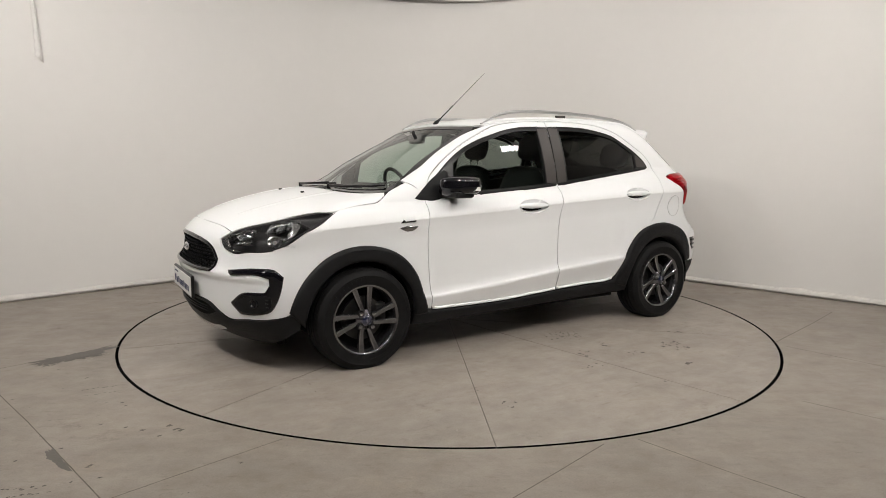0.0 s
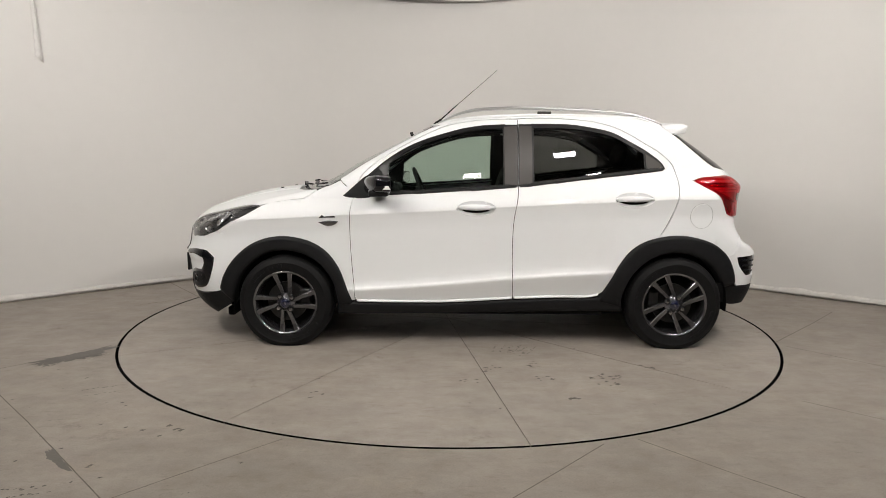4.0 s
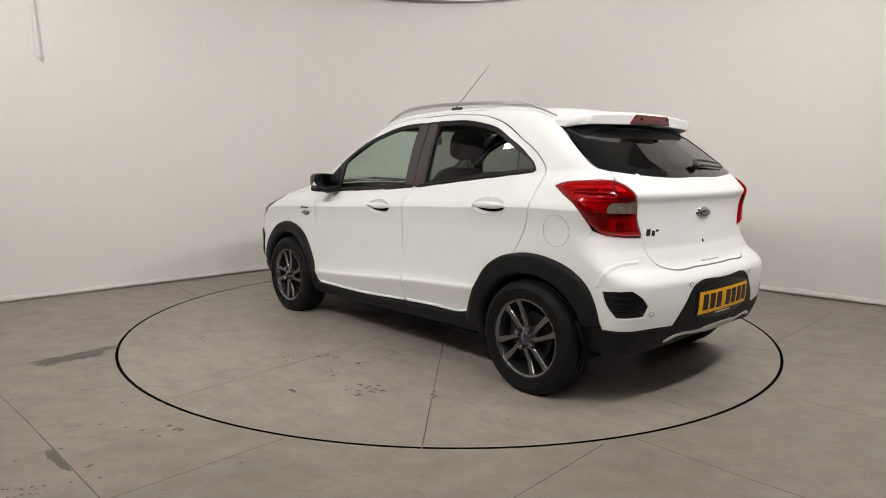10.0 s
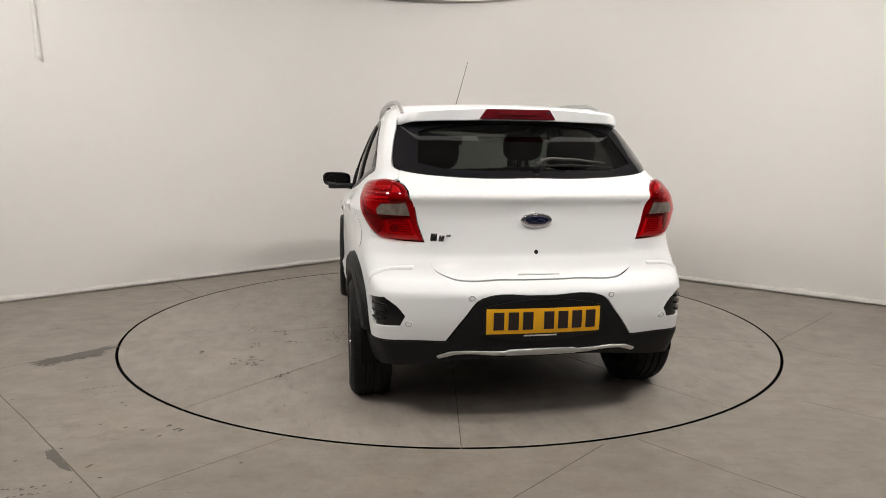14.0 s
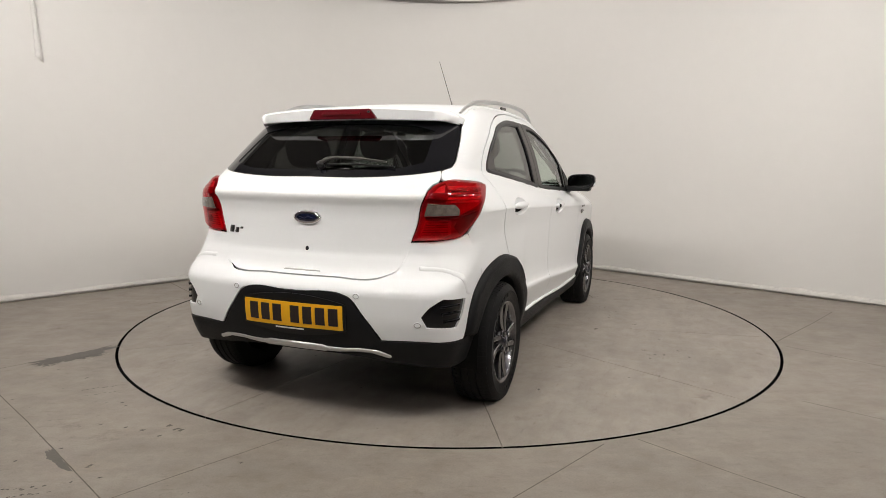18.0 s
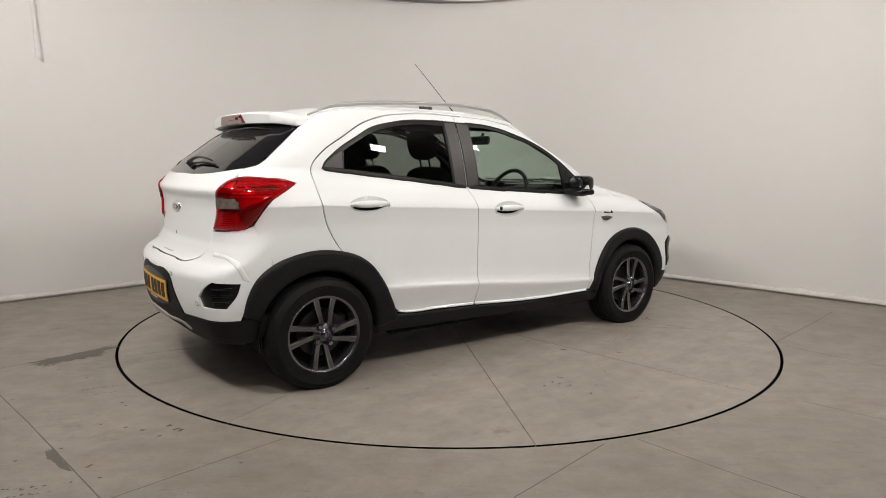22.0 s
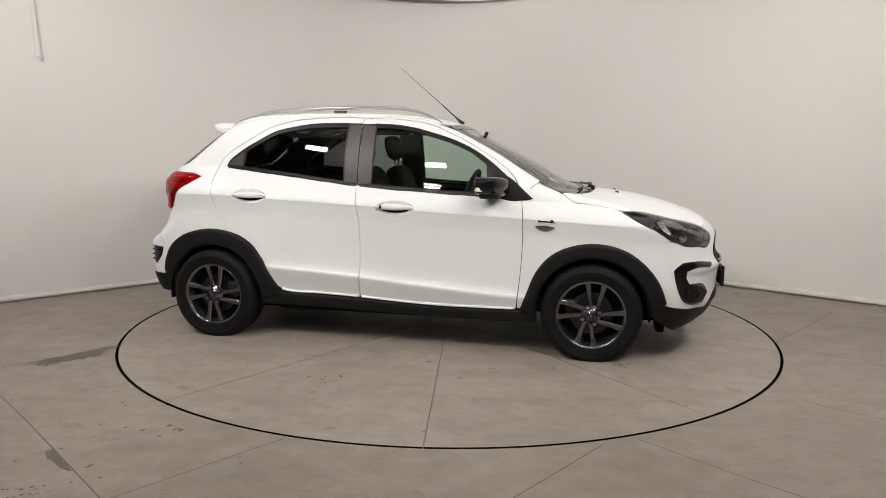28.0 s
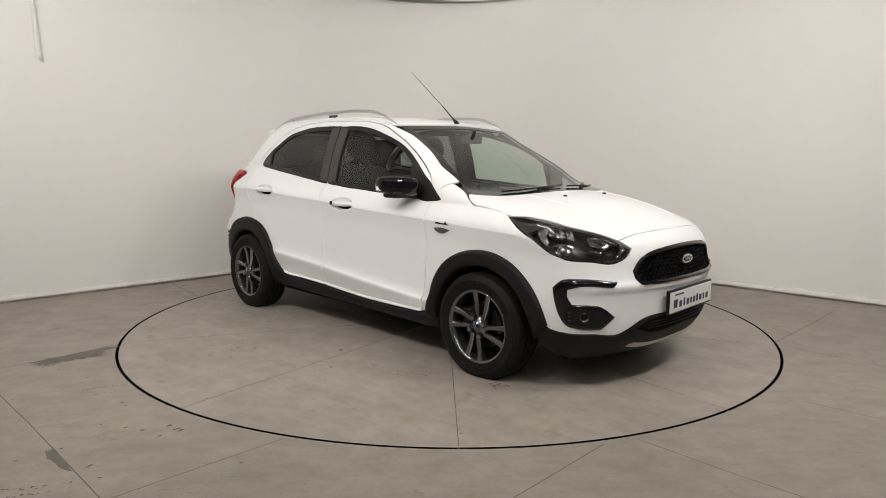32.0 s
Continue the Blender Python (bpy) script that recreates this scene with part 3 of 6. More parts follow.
def ellipse(cx, cz, rx, rz, n=28):
    return [(cx + rx * math.cos(2 * math.pi * i / n), cz + rz * math.sin(2 * math.pi * i / n)) for i in range(n)]


car = thing("hatchback_car", "small white crossover hatchback with black cladding on a turntable", "car")
CAR2 = (car, car)

# outlines of the flank, in x and z
FRONT_HUB, REAR_HUB, TRACK = (1.046, 0.284), (-1.444, 0.289), 0.823
FRONT_ARCH = [(0.612, 0.275), (0.655, 0.390), (0.709, 0.525), (0.781, 0.618), (0.860, 0.670), (0.950, 0.700), (1.060, 0.712), (1.170, 0.697), (1.270, 0.655), (1.345, 0.598), (1.410, 0.525), (1.455, 0.445), (1.482, 0.365)]
REAR_ARCH = [(-0.955, 0.300), (-1.021, 0.425), (-1.090, 0.553), (-1.150, 0.632), (-1.225, 0.685), (-1.335, 0.720), (-1.459, 0.733), (-1.590, 0.714), (-1.700, 0.672), (-1.780, 0.605), (-1.825, 0.520), (-1.850, 0.420)]
DOOR_F = [(0.597, 0.306), (0.027, 0.303), (-0.411, 0.326), (-0.404, 0.55), (-0.409, 0.82), (-0.440, 1.03), (-0.443, 1.25), (-0.439, 1.462), (-0.30, 1.461), (-0.15, 1.448), (0.029, 1.413), (0.146, 1.362), (0.270, 1.300), (0.394, 1.228), (0.500, 1.152), (0.562, 1.092), (0.597, 1.01), (0.621, 0.896), (0.626, 0.774), (0.622, 0.62), (0.612, 0.48), (0.602, 0.37)]
DOOR_R = [(-0.4155, 0.327), (-0.930, 0.344), (-0.968, 0.350), (-1.033, 0.425), (-1.102, 0.548), (-1.160, 0.624), (-1.232, 0.675), (-1.312, 0.706), (-1.356, 0.765), (-1.396, 0.84), (-1.430, 0.94), (-1.447, 1.065), (-1.433, 1.163), (-1.363, 1.238), (-1.243, 1.314), (-1.091, 1.400), (-0.942, 1.444), (-0.778, 1.462), (-0.584, 1.468), (-0.4435, 1.463), (-0.4470, 1.25), (-0.4445, 1.03), (-0.4135, 0.82), (-0.4085, 0.55)]
HOLE_F = [(0.545, 0.972), (0.540, 1.078), (0.394, 1.197), (0.286, 1.268), (0.161, 1.324), (0.029, 1.366), (-0.08, 1.396), (-0.2, 1.416), (-0.30, 1.424), (-0.424, 1.427), (-0.424, 1.034), (0.03, 1.003)]
HOLE_R = [(-0.460, 1.036), (-0.460, 1.430), (-0.60, 1.431), (-0.782, 1.427), (-0.915, 1.408), (-1.049, 1.376), (-1.152, 1.322), (-1.264, 1.258), (-1.372, 1.170), (-1.383, 1.147), (-0.893, 1.088)]
GLASS_F = [(0.40, 0.998), (0.385, 1.172), (0.286, 1.246), (0.161, 1.302), (0.029, 1.344), (-0.08, 1.374), (-0.2, 1.394), (-0.345, 1.401), (-0.347, 1.044), (0.03, 1.018)]
GLASS_R = [(-0.535, 1.062), (-0.535, 1.404), (-0.782, 1.401), (-0.915, 1.384), (-1.049, 1.352), (-1.152, 1.298), (-1.246, 1.244), (-1.256, 1.149), (-0.893, 1.106)]


FOLDS = [(float(x), float(f(x)) + o) for f, offs in ((CREASE, (-0.014, -0.0065, -0.001, 0.001, 0.0065, 0.014, 0.022)), (RIDGE, (-0.014, -0.003, 0.003, 0.012, 0.024))) for o in offs for x in np.arange(-1.7, 1.3, 0.016) if f is CREASE or -1.1 < x < 0.7]
HANDLES = ((-0.172, 0.898), (-1.164, 0.956))


def grow(loop, d):
    """Shifts a closed outline outwards (d > 0) or inwards."""
    a = np.array(loop, float)
    t1, t2 = a - np.roll(a, 1, 0), np.roll(a, -1, 0) - a
    n1 = np.stack([t1[:, 1], -t1[:, 0]], 1) / (np.linalg.norm(t1, axis=1)[:, None] + 1e-9)
    n2 = np.stack([t2[:, 1], -t2[:, 0]], 1) / (np.linalg.norm(t2, axis=1)[:, None] + 1e-9)
    n = n1 + n2
    n /= np.maximum(0.35, (n * n).sum(1) / 2)[:, None]
    if ((np.roll(a, -1, 0)[:, 0] - a[:, 0]) * (np.roll(a, -1, 0)[:, 1] + a[:, 1])).sum() > 0:
        n = -n
    return [tuple(p) for p in a + n * d]


doors_f = pair("front_door", on_side, DOOR_F, PAINT, CAR2, holes=[HOLE_F, ellipse(*HANDLES[0], 0.124, 0.047)], step=0.026, folds=FOLDS)
doors_r = pair("rear_door", on_side, DOOR_R, PAINT, CAR2, holes=[HOLE_R, ellipse(*HANDLES[1], 0.124, 0.047)], step=0.026, folds=FOLDS)
SURROUND_F = [(-0.4405 if x == -0.424 else x, z) for x, z in HOLE_F]
SURROUND_R = [(-0.4455 if x == -0.460 else x, z) for x, z in HOLE_R]
pair("window_surround", on_side, SURROUND_F, TRIM, doors_f, "black window surround", holes=[GLASS_F], step=0.03, lift=0.003)
pair("window_surround", on_side, SURROUND_R, TRIM, doors_r, "black window surround", holes=[GLASS_R], step=0.03, lift=0.003)
pair("pillar_foil", on_side, [(-0.354, 1.048), (-0.352, 1.412), (-0.438, 1.418), (-0.438, 1.040)], FOIL, doors_f, "satin dark grey pillar foil", step=0.03, lift=0.005, thick=0.003)
pair("pillar_foil", on_side, [(-0.4475, 1.044), (-0.4475, 1.420), (-0.530, 1.418), (-0.530, 1.056)], FOIL, doors_r, "satin dark grey pillar foil", step=0.03, lift=0.005, thick=0.003)
pair("pillar_foil", on_side, [(-1.262, 1.150), (-1.258, 1.242), (-1.30, 1.218), (-1.362, 1.166), (-1.366, 1.158)], FOIL, doors_r, "satin dark grey quarter trim", step=0.02, lift=0.005, thick=0.003)
pair("window_pane", on_side, grow(GLASS_F, 0.004), PANE, doors_f, "clear faintly green side window", step=0.05, lift=-0.006, thick=0.003)
pair("window_pane", on_side, grow(GLASS_R, 0.004), PRIVACY, doors_r, "dark privacy-tinted side window", step=0.05, lift=-0.006, thick=0.003)


def band(points, w):
    """A narrow outline along an open line."""
    a = np.array(points)
    t = np.gradient(a, axis=0)
    t /= np.linalg.norm(t, axis=1)[:, None]
    n = np.stack([-t[:, 1], t[:, 0]], 1)
    return [tuple(p) for p in a + n * w / 2] + [tuple(p) for p in (a - n * w / 2)[::-1]]


pair("window_seal", on_side, band([(0.545, 0.970), (0.30, 0.985), (0.03, 1.002), (-0.2, 1.016), (-0.43, 1.033)], 0.022), TRIM, doors_f, "black rubber waist seal", step=0.03, lift=0.006, edge=0.006)
pair("window_seal", on_side, band([(-0.45, 1.034), (-0.66, 1.060), (-0.893, 1.089), (-1.1, 1.113), (-1.375, 1.147)], 0.022), TRIM, doors_r, "black rubber waist seal", step=0.03, lift=0.006, edge=0.006)
pair("window_frame_top", on_side, band([(0.53, 1.085), (0.394, 1.197), (0.286, 1.266), (0.161, 1.322), (0.029, 1.364), (-0.08, 1.394), (-0.2, 1.414), (-0.36, 1.424)], 0.014), TRIM, doors_f, "black upper window seal", step=0.03, lift=0.004, edge=0.005)
pair("window_frame_top", on_side, band([(-0.53, 1.428), (-0.66, 1.428), (-0.782, 1.424), (-0.915, 1.405), (-1.049, 1.373), (-1.152, 1.319), (-1.262, 1.257), (-1.362, 1.178)], 0.014), TRIM, doors_r, "black upper window seal", step=0.03, lift=0.004, edge=0.005)
pair("pillar_seal", on_side, band([(-1.248, 1.247), (-1.257, 1.148)], 0.010), TRIM, doors_r, "black division bar", step=0.03, lift=0.003, edge=0.004)
pair("pillar_seal", on_side, band([(-0.538, 1.415), (-0.538, 1.06)], 0.012), TRIM, doors_r, "black pillar seal", step=0.03, lift=0.003, edge=0.004)
pair("mirror_base", on_side, rounded([(0.692, 0.957), (0.600, 1.040), (0.545, 1.088), (0.43, 1.150), (0.42, 0.985)], 1, 0.12), CLAD, doors_f, "black triangular mirror base", step=0.03, lift=0.008, edge=0.008)

# a lip added along the door bottoms, shaped to give the edge's bright highlight
pair("door_lip", on_side, band([(0.590, 0.300), (0.30, 0.297), (0.027, 0.298), (-0.22, 0.310), (-0.410, 0.321)], 0.014), PAINT, doors_f, "rounded lower door edge, raised to catch light", step=0.02, lift=0.015, edge=0.007)
pair("door_lip", on_side, band([(-0.4205, 0.322), (-0.70, 0.332), (-0.925, 0.338), (-0.965, 0.346)], 0.014), PAINT, doors_r, "rounded lower door edge, raised to catch light", step=0.02, lift=0.015, edge=0.007)

# door handles: a shallow bowl rim and a bowed grip
for (x, z), doors in zip(HANDLES, (doors_f, doors_r)):
    pair("handle_bowl", on_side, ellipse(x, z, 0.123, 0.046), PAINT, doors, "hollow behind the door handle", step=0.012, lift=-0.030, edge=0.036, thick=0.002)
    pair("door_handle", on_side, ellipse(x, z + 0.006, 0.120, 0.019), PAINT, doors, "white bowed door handle", step=0.012, lift=0.022, edge=0.022, thick=0.016)
for door in doors_f[1:]:
    part("key_lock", panel_mesh("key_lock", on_side, ellipse(-0.258, 0.905, 0.009, 0.009, 14), step=0.008, lift=0.026, edge=0.004, flip=True), TRIM, door)

# an added dark sheet behind the doors gives the shut lines their shade
pair("shut_line_backing", on_side, [(0.75, 0.27), (0.72, 0.62), (0.72, 0.94), (0.03, 0.975), (-0.40, 1.008), (-0.893, 1.063), (-1.36, 1.118), (-1.50, 1.10), (-1.50, 0.76), (-1.30, 0.72), (-1.12, 0.62), (-0.98, 0.42), (-0.93, 0.30)], UNDER, CAR2, "dark backing sheet for the shade in the shut lines", step=0.07, lift=-0.022)

# fenders
FENDER_FRONT = [(float(p[0]), float(p[2])) for p in on_nose(np.array(wrap([(71.8, 0.901), (66.6, 0.846), (61.0, 0.795), (58.05, 0.7635), (55.5, 0.7345), (57.56, 0.7275), (61.96, 0.6738), (66.36, 0.620)])))]
FENDER = [(0.603, 0.300), (0.607, 0.37), (0.6165, 0.48), (0.6265, 0.62), (0.6305, 0.774), (0.6255, 0.896), (0.603, 1.006), (0.645, 1.018), (0.705, 1.062), (0.765, 1.034), (0.840, 1.004), (0.895, 0.968), (0.930, 0.948), (0.995, 0.940), (1.10, 0.926), (1.185, 0.906), *FENDER_FRONT, (1.22, 0.645), (1.06, 0.69), (0.9, 0.66), (0.78, 0.58), (0.70, 0.46), (0.64, 0.30)]
fenders = pair("front_fender", on_side, FENDER, PAINT, CAR2, step=0.026, folds=FOLDS)
for f, s in zip(fenders, (False, True)):
    part("side_badge", panel_mesh("side_badge", on_side, [(0.826, 0.802), (0.772, 0.814), (0.700, 0.810), (0.712, 0.795), (0.769, 0.779)], step=0.010, lift=0.007, edge=0.006, flip=s), SMOKED, f, "small dark chrome wedge badge")
    part("badge_bar", panel_mesh("badge_bar", on_side, [(0.822, 0.830), (0.800, 0.852), (0.788, 0.840), (0.719, 0.846), (0.719, 0.834), (0.800, 0.832)], step=0.012, lift=0.005, edge=0.004, flip=s), TRIM, f, "dark bar lettering")

# the body side in one pressing: pillar, roof edge and rear quarter
ROOF_Y = 0.575
roof_x = np.array([-1.40, -1.2, -1.0, -0.8, -0.6, -0.4, -0.2, -0.05, 0.06])
roof_z = on_top(np.stack([roof_x, np.full(len(roof_x), ROOF_Y)], 1))[:, 2]
up = [(p[0], p[1]) for p in grow(DOOR_F, 0.006)[7:18]]
over = [(p[0], p[1]) for p in grow(DOOR_R, 0.006)[7:20]]
QUARTER = ([(-1.59, 0.69), (-1.459, 0.712), (-1.330, 0.716)] + over + up
           + [(0.648, 1.020), (0.712, 1.072), (0.60, 1.143), (0.442, 1.240), (0.285, 1.325), (0.16, 1.388)]
           + [(float(a), float(b)) for a, b in zip(roof_x[::-1], roof_z[::-1])]
           + [(float(p[0]), float(p[2])) for p in on_back(np.array([(0.585, 1.392), (0.590, 1.363), (0.611, 1.298), (0.625, 1.238), (0.634, 1.185), (0.629, 1.162)]))]
           + [(float(p[0]), float(p[2])) for p in on_tail(np.array(wrap([(44.35, 1.148), (43.3, 1.114), (44.3, 1.109), (48, 1.108), (52.9, 1.106), (57.7, 1.100), (62.0, 1.079), (58.7, 1.037), (54.9, 0.987), (51.35, 0.909), (49.75, 0.870), (51.4, 0.812), (53.08, 0.754), (54.78, 0.694), (54.6, 0.640)])))])
quarters = pair("body_side", on_side, QUARTER, PAINT, CAR2, step=0.026, folds=FOLDS)
panel("fuel_flap", on_side, ellipse(-1.597, 0.857, 0.070, 0.076), PAINT, quarters[0], "round fuel filler flap", step=0.03, lift=0.0025, thick=0.004)
panel("fuel_flap_gap", on_side, ellipse(-1.597, 0.857, 0.074, 0.080), SEAM, quarters[0], "thin grey gap round the flap", holes=[ellipse(-1.597, 0.857, 0.0731, 0.0791)], step=0.02, lift=0.0015, thick=0.002)

# black cladding: wheel arches and sills
def ridge_of(arch, hub):
    """A narrow band that runs just inside the cladding's outer edge."""
    line = []
    for x, z in arch[2:-2]:
        d = math.hypot(x - hub[0], z - hub[1])
        line.append((x - (x - hub[0]) / d * 0.022, z - (z - hub[1]) / d * 0.022))
    return band(line, 0.010)


pair("arch_ridge", on_side, ridge_of(FRONT_ARCH, FRONT_HUB), CLAD, CAR2, "raised outer ridge of the cladding", step=0.02, lift=0.030, edge=0.005)
pair("arch_ridge", on_side, ridge_of(REAR_ARCH, REAR_HUB), CLAD, CAR2, "raised outer ridge of the cladding", step=0.02, lift=0.030, edge=0.005)
pair("wheel_arch_cladding", on_side, FRONT_ARCH + arc(FRONT_HUB[0] + 0.003, 0.285, 0.335, -4, 184, 26), CLAD, CAR2, "grained black front wheel-arch cladding", step=0.03, lift=0.026, thick=0.06, edge=0.018)
pair("wheel_arch_cladding", on_side, REAR_ARCH + arc(REAR_HUB[0] - 0.003, 0.287, 0.335, 161, -4, 26), CLAD, CAR2, "grained black rear wheel-arch cladding", step=0.03, lift=0.026, thick=0.06, edge=0.018)
pair("sill_cladding", on_side, [(0.715, 0.288), (0.60, 0.289), (0.027, 0.287), (-0.435, 0.311), (-0.931, 0.328), (-1.10, 0.338), (-1.13, 0.235), (0.72, 0.205)], CLAD, CAR2, "grained black sill cladding", step=0.035, lift=0.02, thick=0.05, edge=0.016)

# bonnet, roof, windscreen
def xy_of(lay, pts):
    return [tuple(p[:2]) for p in lay(np.array(wrap(pts)))]


lamp_top = xy_of(on_nose, [(69.7, 0.905), (60.8, 0.899), (55, 0.884), (50.2, 0.867), (45, 0.850), (39.0, 0.830), (33.0, 0.797)])
FLANK_TOP = [(x, float(on_side(np.array([(x, z)]))[0, 1]) - 0.0025) for x, z in ((0.895, 0.968), (0.930, 0.948), (0.995, 0.940), (1.10, 0.926))]
BONNET = [(1.056, 0.0), (1.048, 0.25), (1.010, 0.47), (0.945, 0.60), (0.880, 0.672), (0.858, 0.682), (0.866, 0.698)] + FLANK_TOP + lamp_top + [(1.721, 0.373), (1.745, 0.23), (1.759, 0.10), (1.763, 0.0)]
panel("bonnet", on_top, both_sides(BONNET), PAINT, car, "white bonnet with soft swage lines", step=0.03)
PILLAR_IN = [(x, float(on_side(np.array([(x, z)]))[0, 1]) - 0.004) for x, z in ((0.16, 1.388), (0.285, 1.325), (0.442, 1.240), (0.60, 1.143), (0.712, 1.072))]
WINDSCREEN = [(0.155, 0.0), (0.150, 0.25), (0.132, 0.42), (0.112, 0.520)] + PILLAR_IN + [(0.835, 0.682), (0.858, 0.680), (0.885, 0.660), (0.94, 0.585), (0.99, 0.42), (1.030, 0.2), (1.038, 0.0)]
panel("windscreen", on_top, both_sides(WINDSCREEN), SCREEN, car, "clear raked windscreen", step=0.06, lift=-0.003, thick=0.003)
panel("windscreen_border", on_top, both_sides(WINDSCREEN), GLOSS, car, "black glass border", holes=[grow(both_sides([(0.195, 0.0), (0.190, 0.25), (0.175, 0.42), (0.165, 0.482), (0.24, 0.492), (0.372, 0.512), (0.52, 0.545), (0.653, 0.580), (0.79, 0.612), (0.84, 0.595), (0.90, 0.53), (0.945, 0.40), (0.975, 0.2), (0.98, 0.0)]), 0.0)], step=0.04, lift=-0.001, thick=0.002)
panel("cowl", on_top, both_sides([(1.030, 0.0), (1.022, 0.22), (0.985, 0.43), (0.925, 0.575), (0.85, 0.640), (0.882, 0.662), (0.940, 0.604), (1.005, 0.472), (1.043, 0.25), (1.051, 0.0)]), TRIM, car, "black scuttle panel below the windscreen", step=0.03, lift=-0.010, thick=0.02)
ROOF = [(0.140, 0.0), (0.136, 0.25), (0.118, 0.42), (0.095, 0.525), (0.06, 0.572), (-0.2, 0.573), (-0.8, 0.573), (-1.40, 0.573), (-1.42, 0.45), (-1.43, 0.0)]
roof = panel("roof", on_top, both_sides(ROOF), PAINT, car, step=0.04)

# nose
BUMPER_F = [(0, 0.834), (7, 0.833), (16, 0.828), (25.8, 0.817), (32.6, 0.795), (28.7, 0.758), (31.3, 0.708), (35.4, 0.684), (43, 0.696), (50.9, 0.707), (55.4, 0.731), (57.5, 0.726), (66.3, 0.618), (62, 0.54), (59, 0.46), (57, 0.38), (55.5, 0.354), (50.3, 0.337), (41.7, 0.329), (32.9, 0.320), (29.0, 0.349), (24.9, 0.385), (13.1, 0.407), (0, 0.410)]
GRILLE = [(0, 0.762), (11.2, 0.756), (18, 0.745), (22.6, 0.730), (26.6, 0.695), (28.9, 0.645), (28.3, 0.605), (26.0, 0.572), (18, 0.570), (9.1, 0.573), (0, 0.575)]
front_bumper = panel("front_bumper", on_nose, wrap(both_halves(BUMPER_F)), PAINT, car, "white front bumper cover", holes=[wrap(both_halves(GRILLE))], step=0.026)
grille = panel("grille", on_nose, wrap(both_halves(GRILLE)), CLAD, car, "black honeycomb grille", step=0.04, lift=-0.045, thick=0.01)
panel("grille_surround", on_nose, grow(wrap(both_halves(GRILLE)), -0.001), GLOSS, grille, "gloss black grille rim", holes=[grow(wrap(both_halves(GRILLE)), -0.020)], step=0.02, lift=0.006, edge=0.008, thick=0.05)


def honeycomb():
    """Rows of six-sided cells across the grille, as one lattice."""
    bm, r = bmesh.new(), 0.0155
    loop = grow(wrap(both_halves(GRILLE)), -0.014)
    cells, row, z = [], 0, 0.575
    while z < 0.765:
        x = -0.45 + (row % 2) * r * 0.95
        while x < 0.45:
            cells.append((x, z))
            x += r * 1.9
        z += r * 1.25
        row += 1
    cells = np.array(cells)
    cells = cells[inside(cells, loop)]
    for shrink, lift in ((1.0, 0),):
        ring = [np.stack([cells[:, 0] + r * 1.02 * math.cos(radians(60 * k + 30)) * k2, cells[:, 1] + r * 0.80 * math.sin(radians(60 * k + 30)) * k2], 1) for k2 in (1.0, 0.74) for k in range(6)]
    pos = on_nose(np.concatenate(ring))
    n = slope(pos)
    m = len(cells)
    verts = [*(pos[:6 * m] - n[:6 * m] * 0.016), *(pos[6 * m:] - n[6 * m:] * 0.008), *(pos[6 * m:] - n[6 * m:] * 0.040)]
    faces = []
    for c in range(m):
        for k in range(6):
            j = (k + 1) % 6
            o, i, d = (lambda q: q * m + c), (lambda q: 6 * m + q * m + c), (lambda q: 12 * m + q * m + c)
            faces += [(o(k), o(j), i(j), i(k)), (i(k), i(j), d(j), d(k))]
    return mesh_of("mesh", verts, faces)


part("grille_mesh", honeycomb(), TRIM, grille, "black plastic honeycomb")


def emblem(parent, lay, a, z, rx, rz, lift):
    rim = part("emblem", panel_mesh("emblem", lay, ellipse(a, z, rx, rz), step=0.012, lift=lift, thick=0.03, edge=0.008), CHROME, parent, "chrome-rimmed oval emblem")
    part("emblem_field", panel_mesh("emblem_field", lay, ellipse(a, z, rx * 0.82, rz * 0.72), step=0.012, lift=lift + 0.002, thick=0.004, edge=0.01), BLUE, rim, "dark blue oval")
    part("emblem_mark", panel_mesh("emblem_mark", lay, band([(a - rx * 0.5, z - rz * 0.1), (a - rx * 0.15, z + rz * 0.2), (a + rx * 0.1, z - rz * 0.15), (a + rx * 0.5, z + rz * 0.1)], rz * 0.12), step=0.012, lift=lift + 0.0035, thick=0.002), CHROME, rim, "thin silver squiggle")


emblem(grille, on_nose, 0.0, 0.672, 0.062, 0.025, 0.004)

# headlamps: dark housing, reflector bowls, clear cover
LAMP = [(71.3, 0.897), (69.5, 0.905), (60.8, 0.897), (55, 0.881), (50.2, 0.864), (45, 0.847), (39.0, 0.827), (33.0, 0.791), (29.2, 0.757), (31.6, 0.711), (35.6, 0.688), (43, 0.700), (50.9, 0.711), (55.0, 0.734), (60.6, 0.797), (66.1, 0.847)]
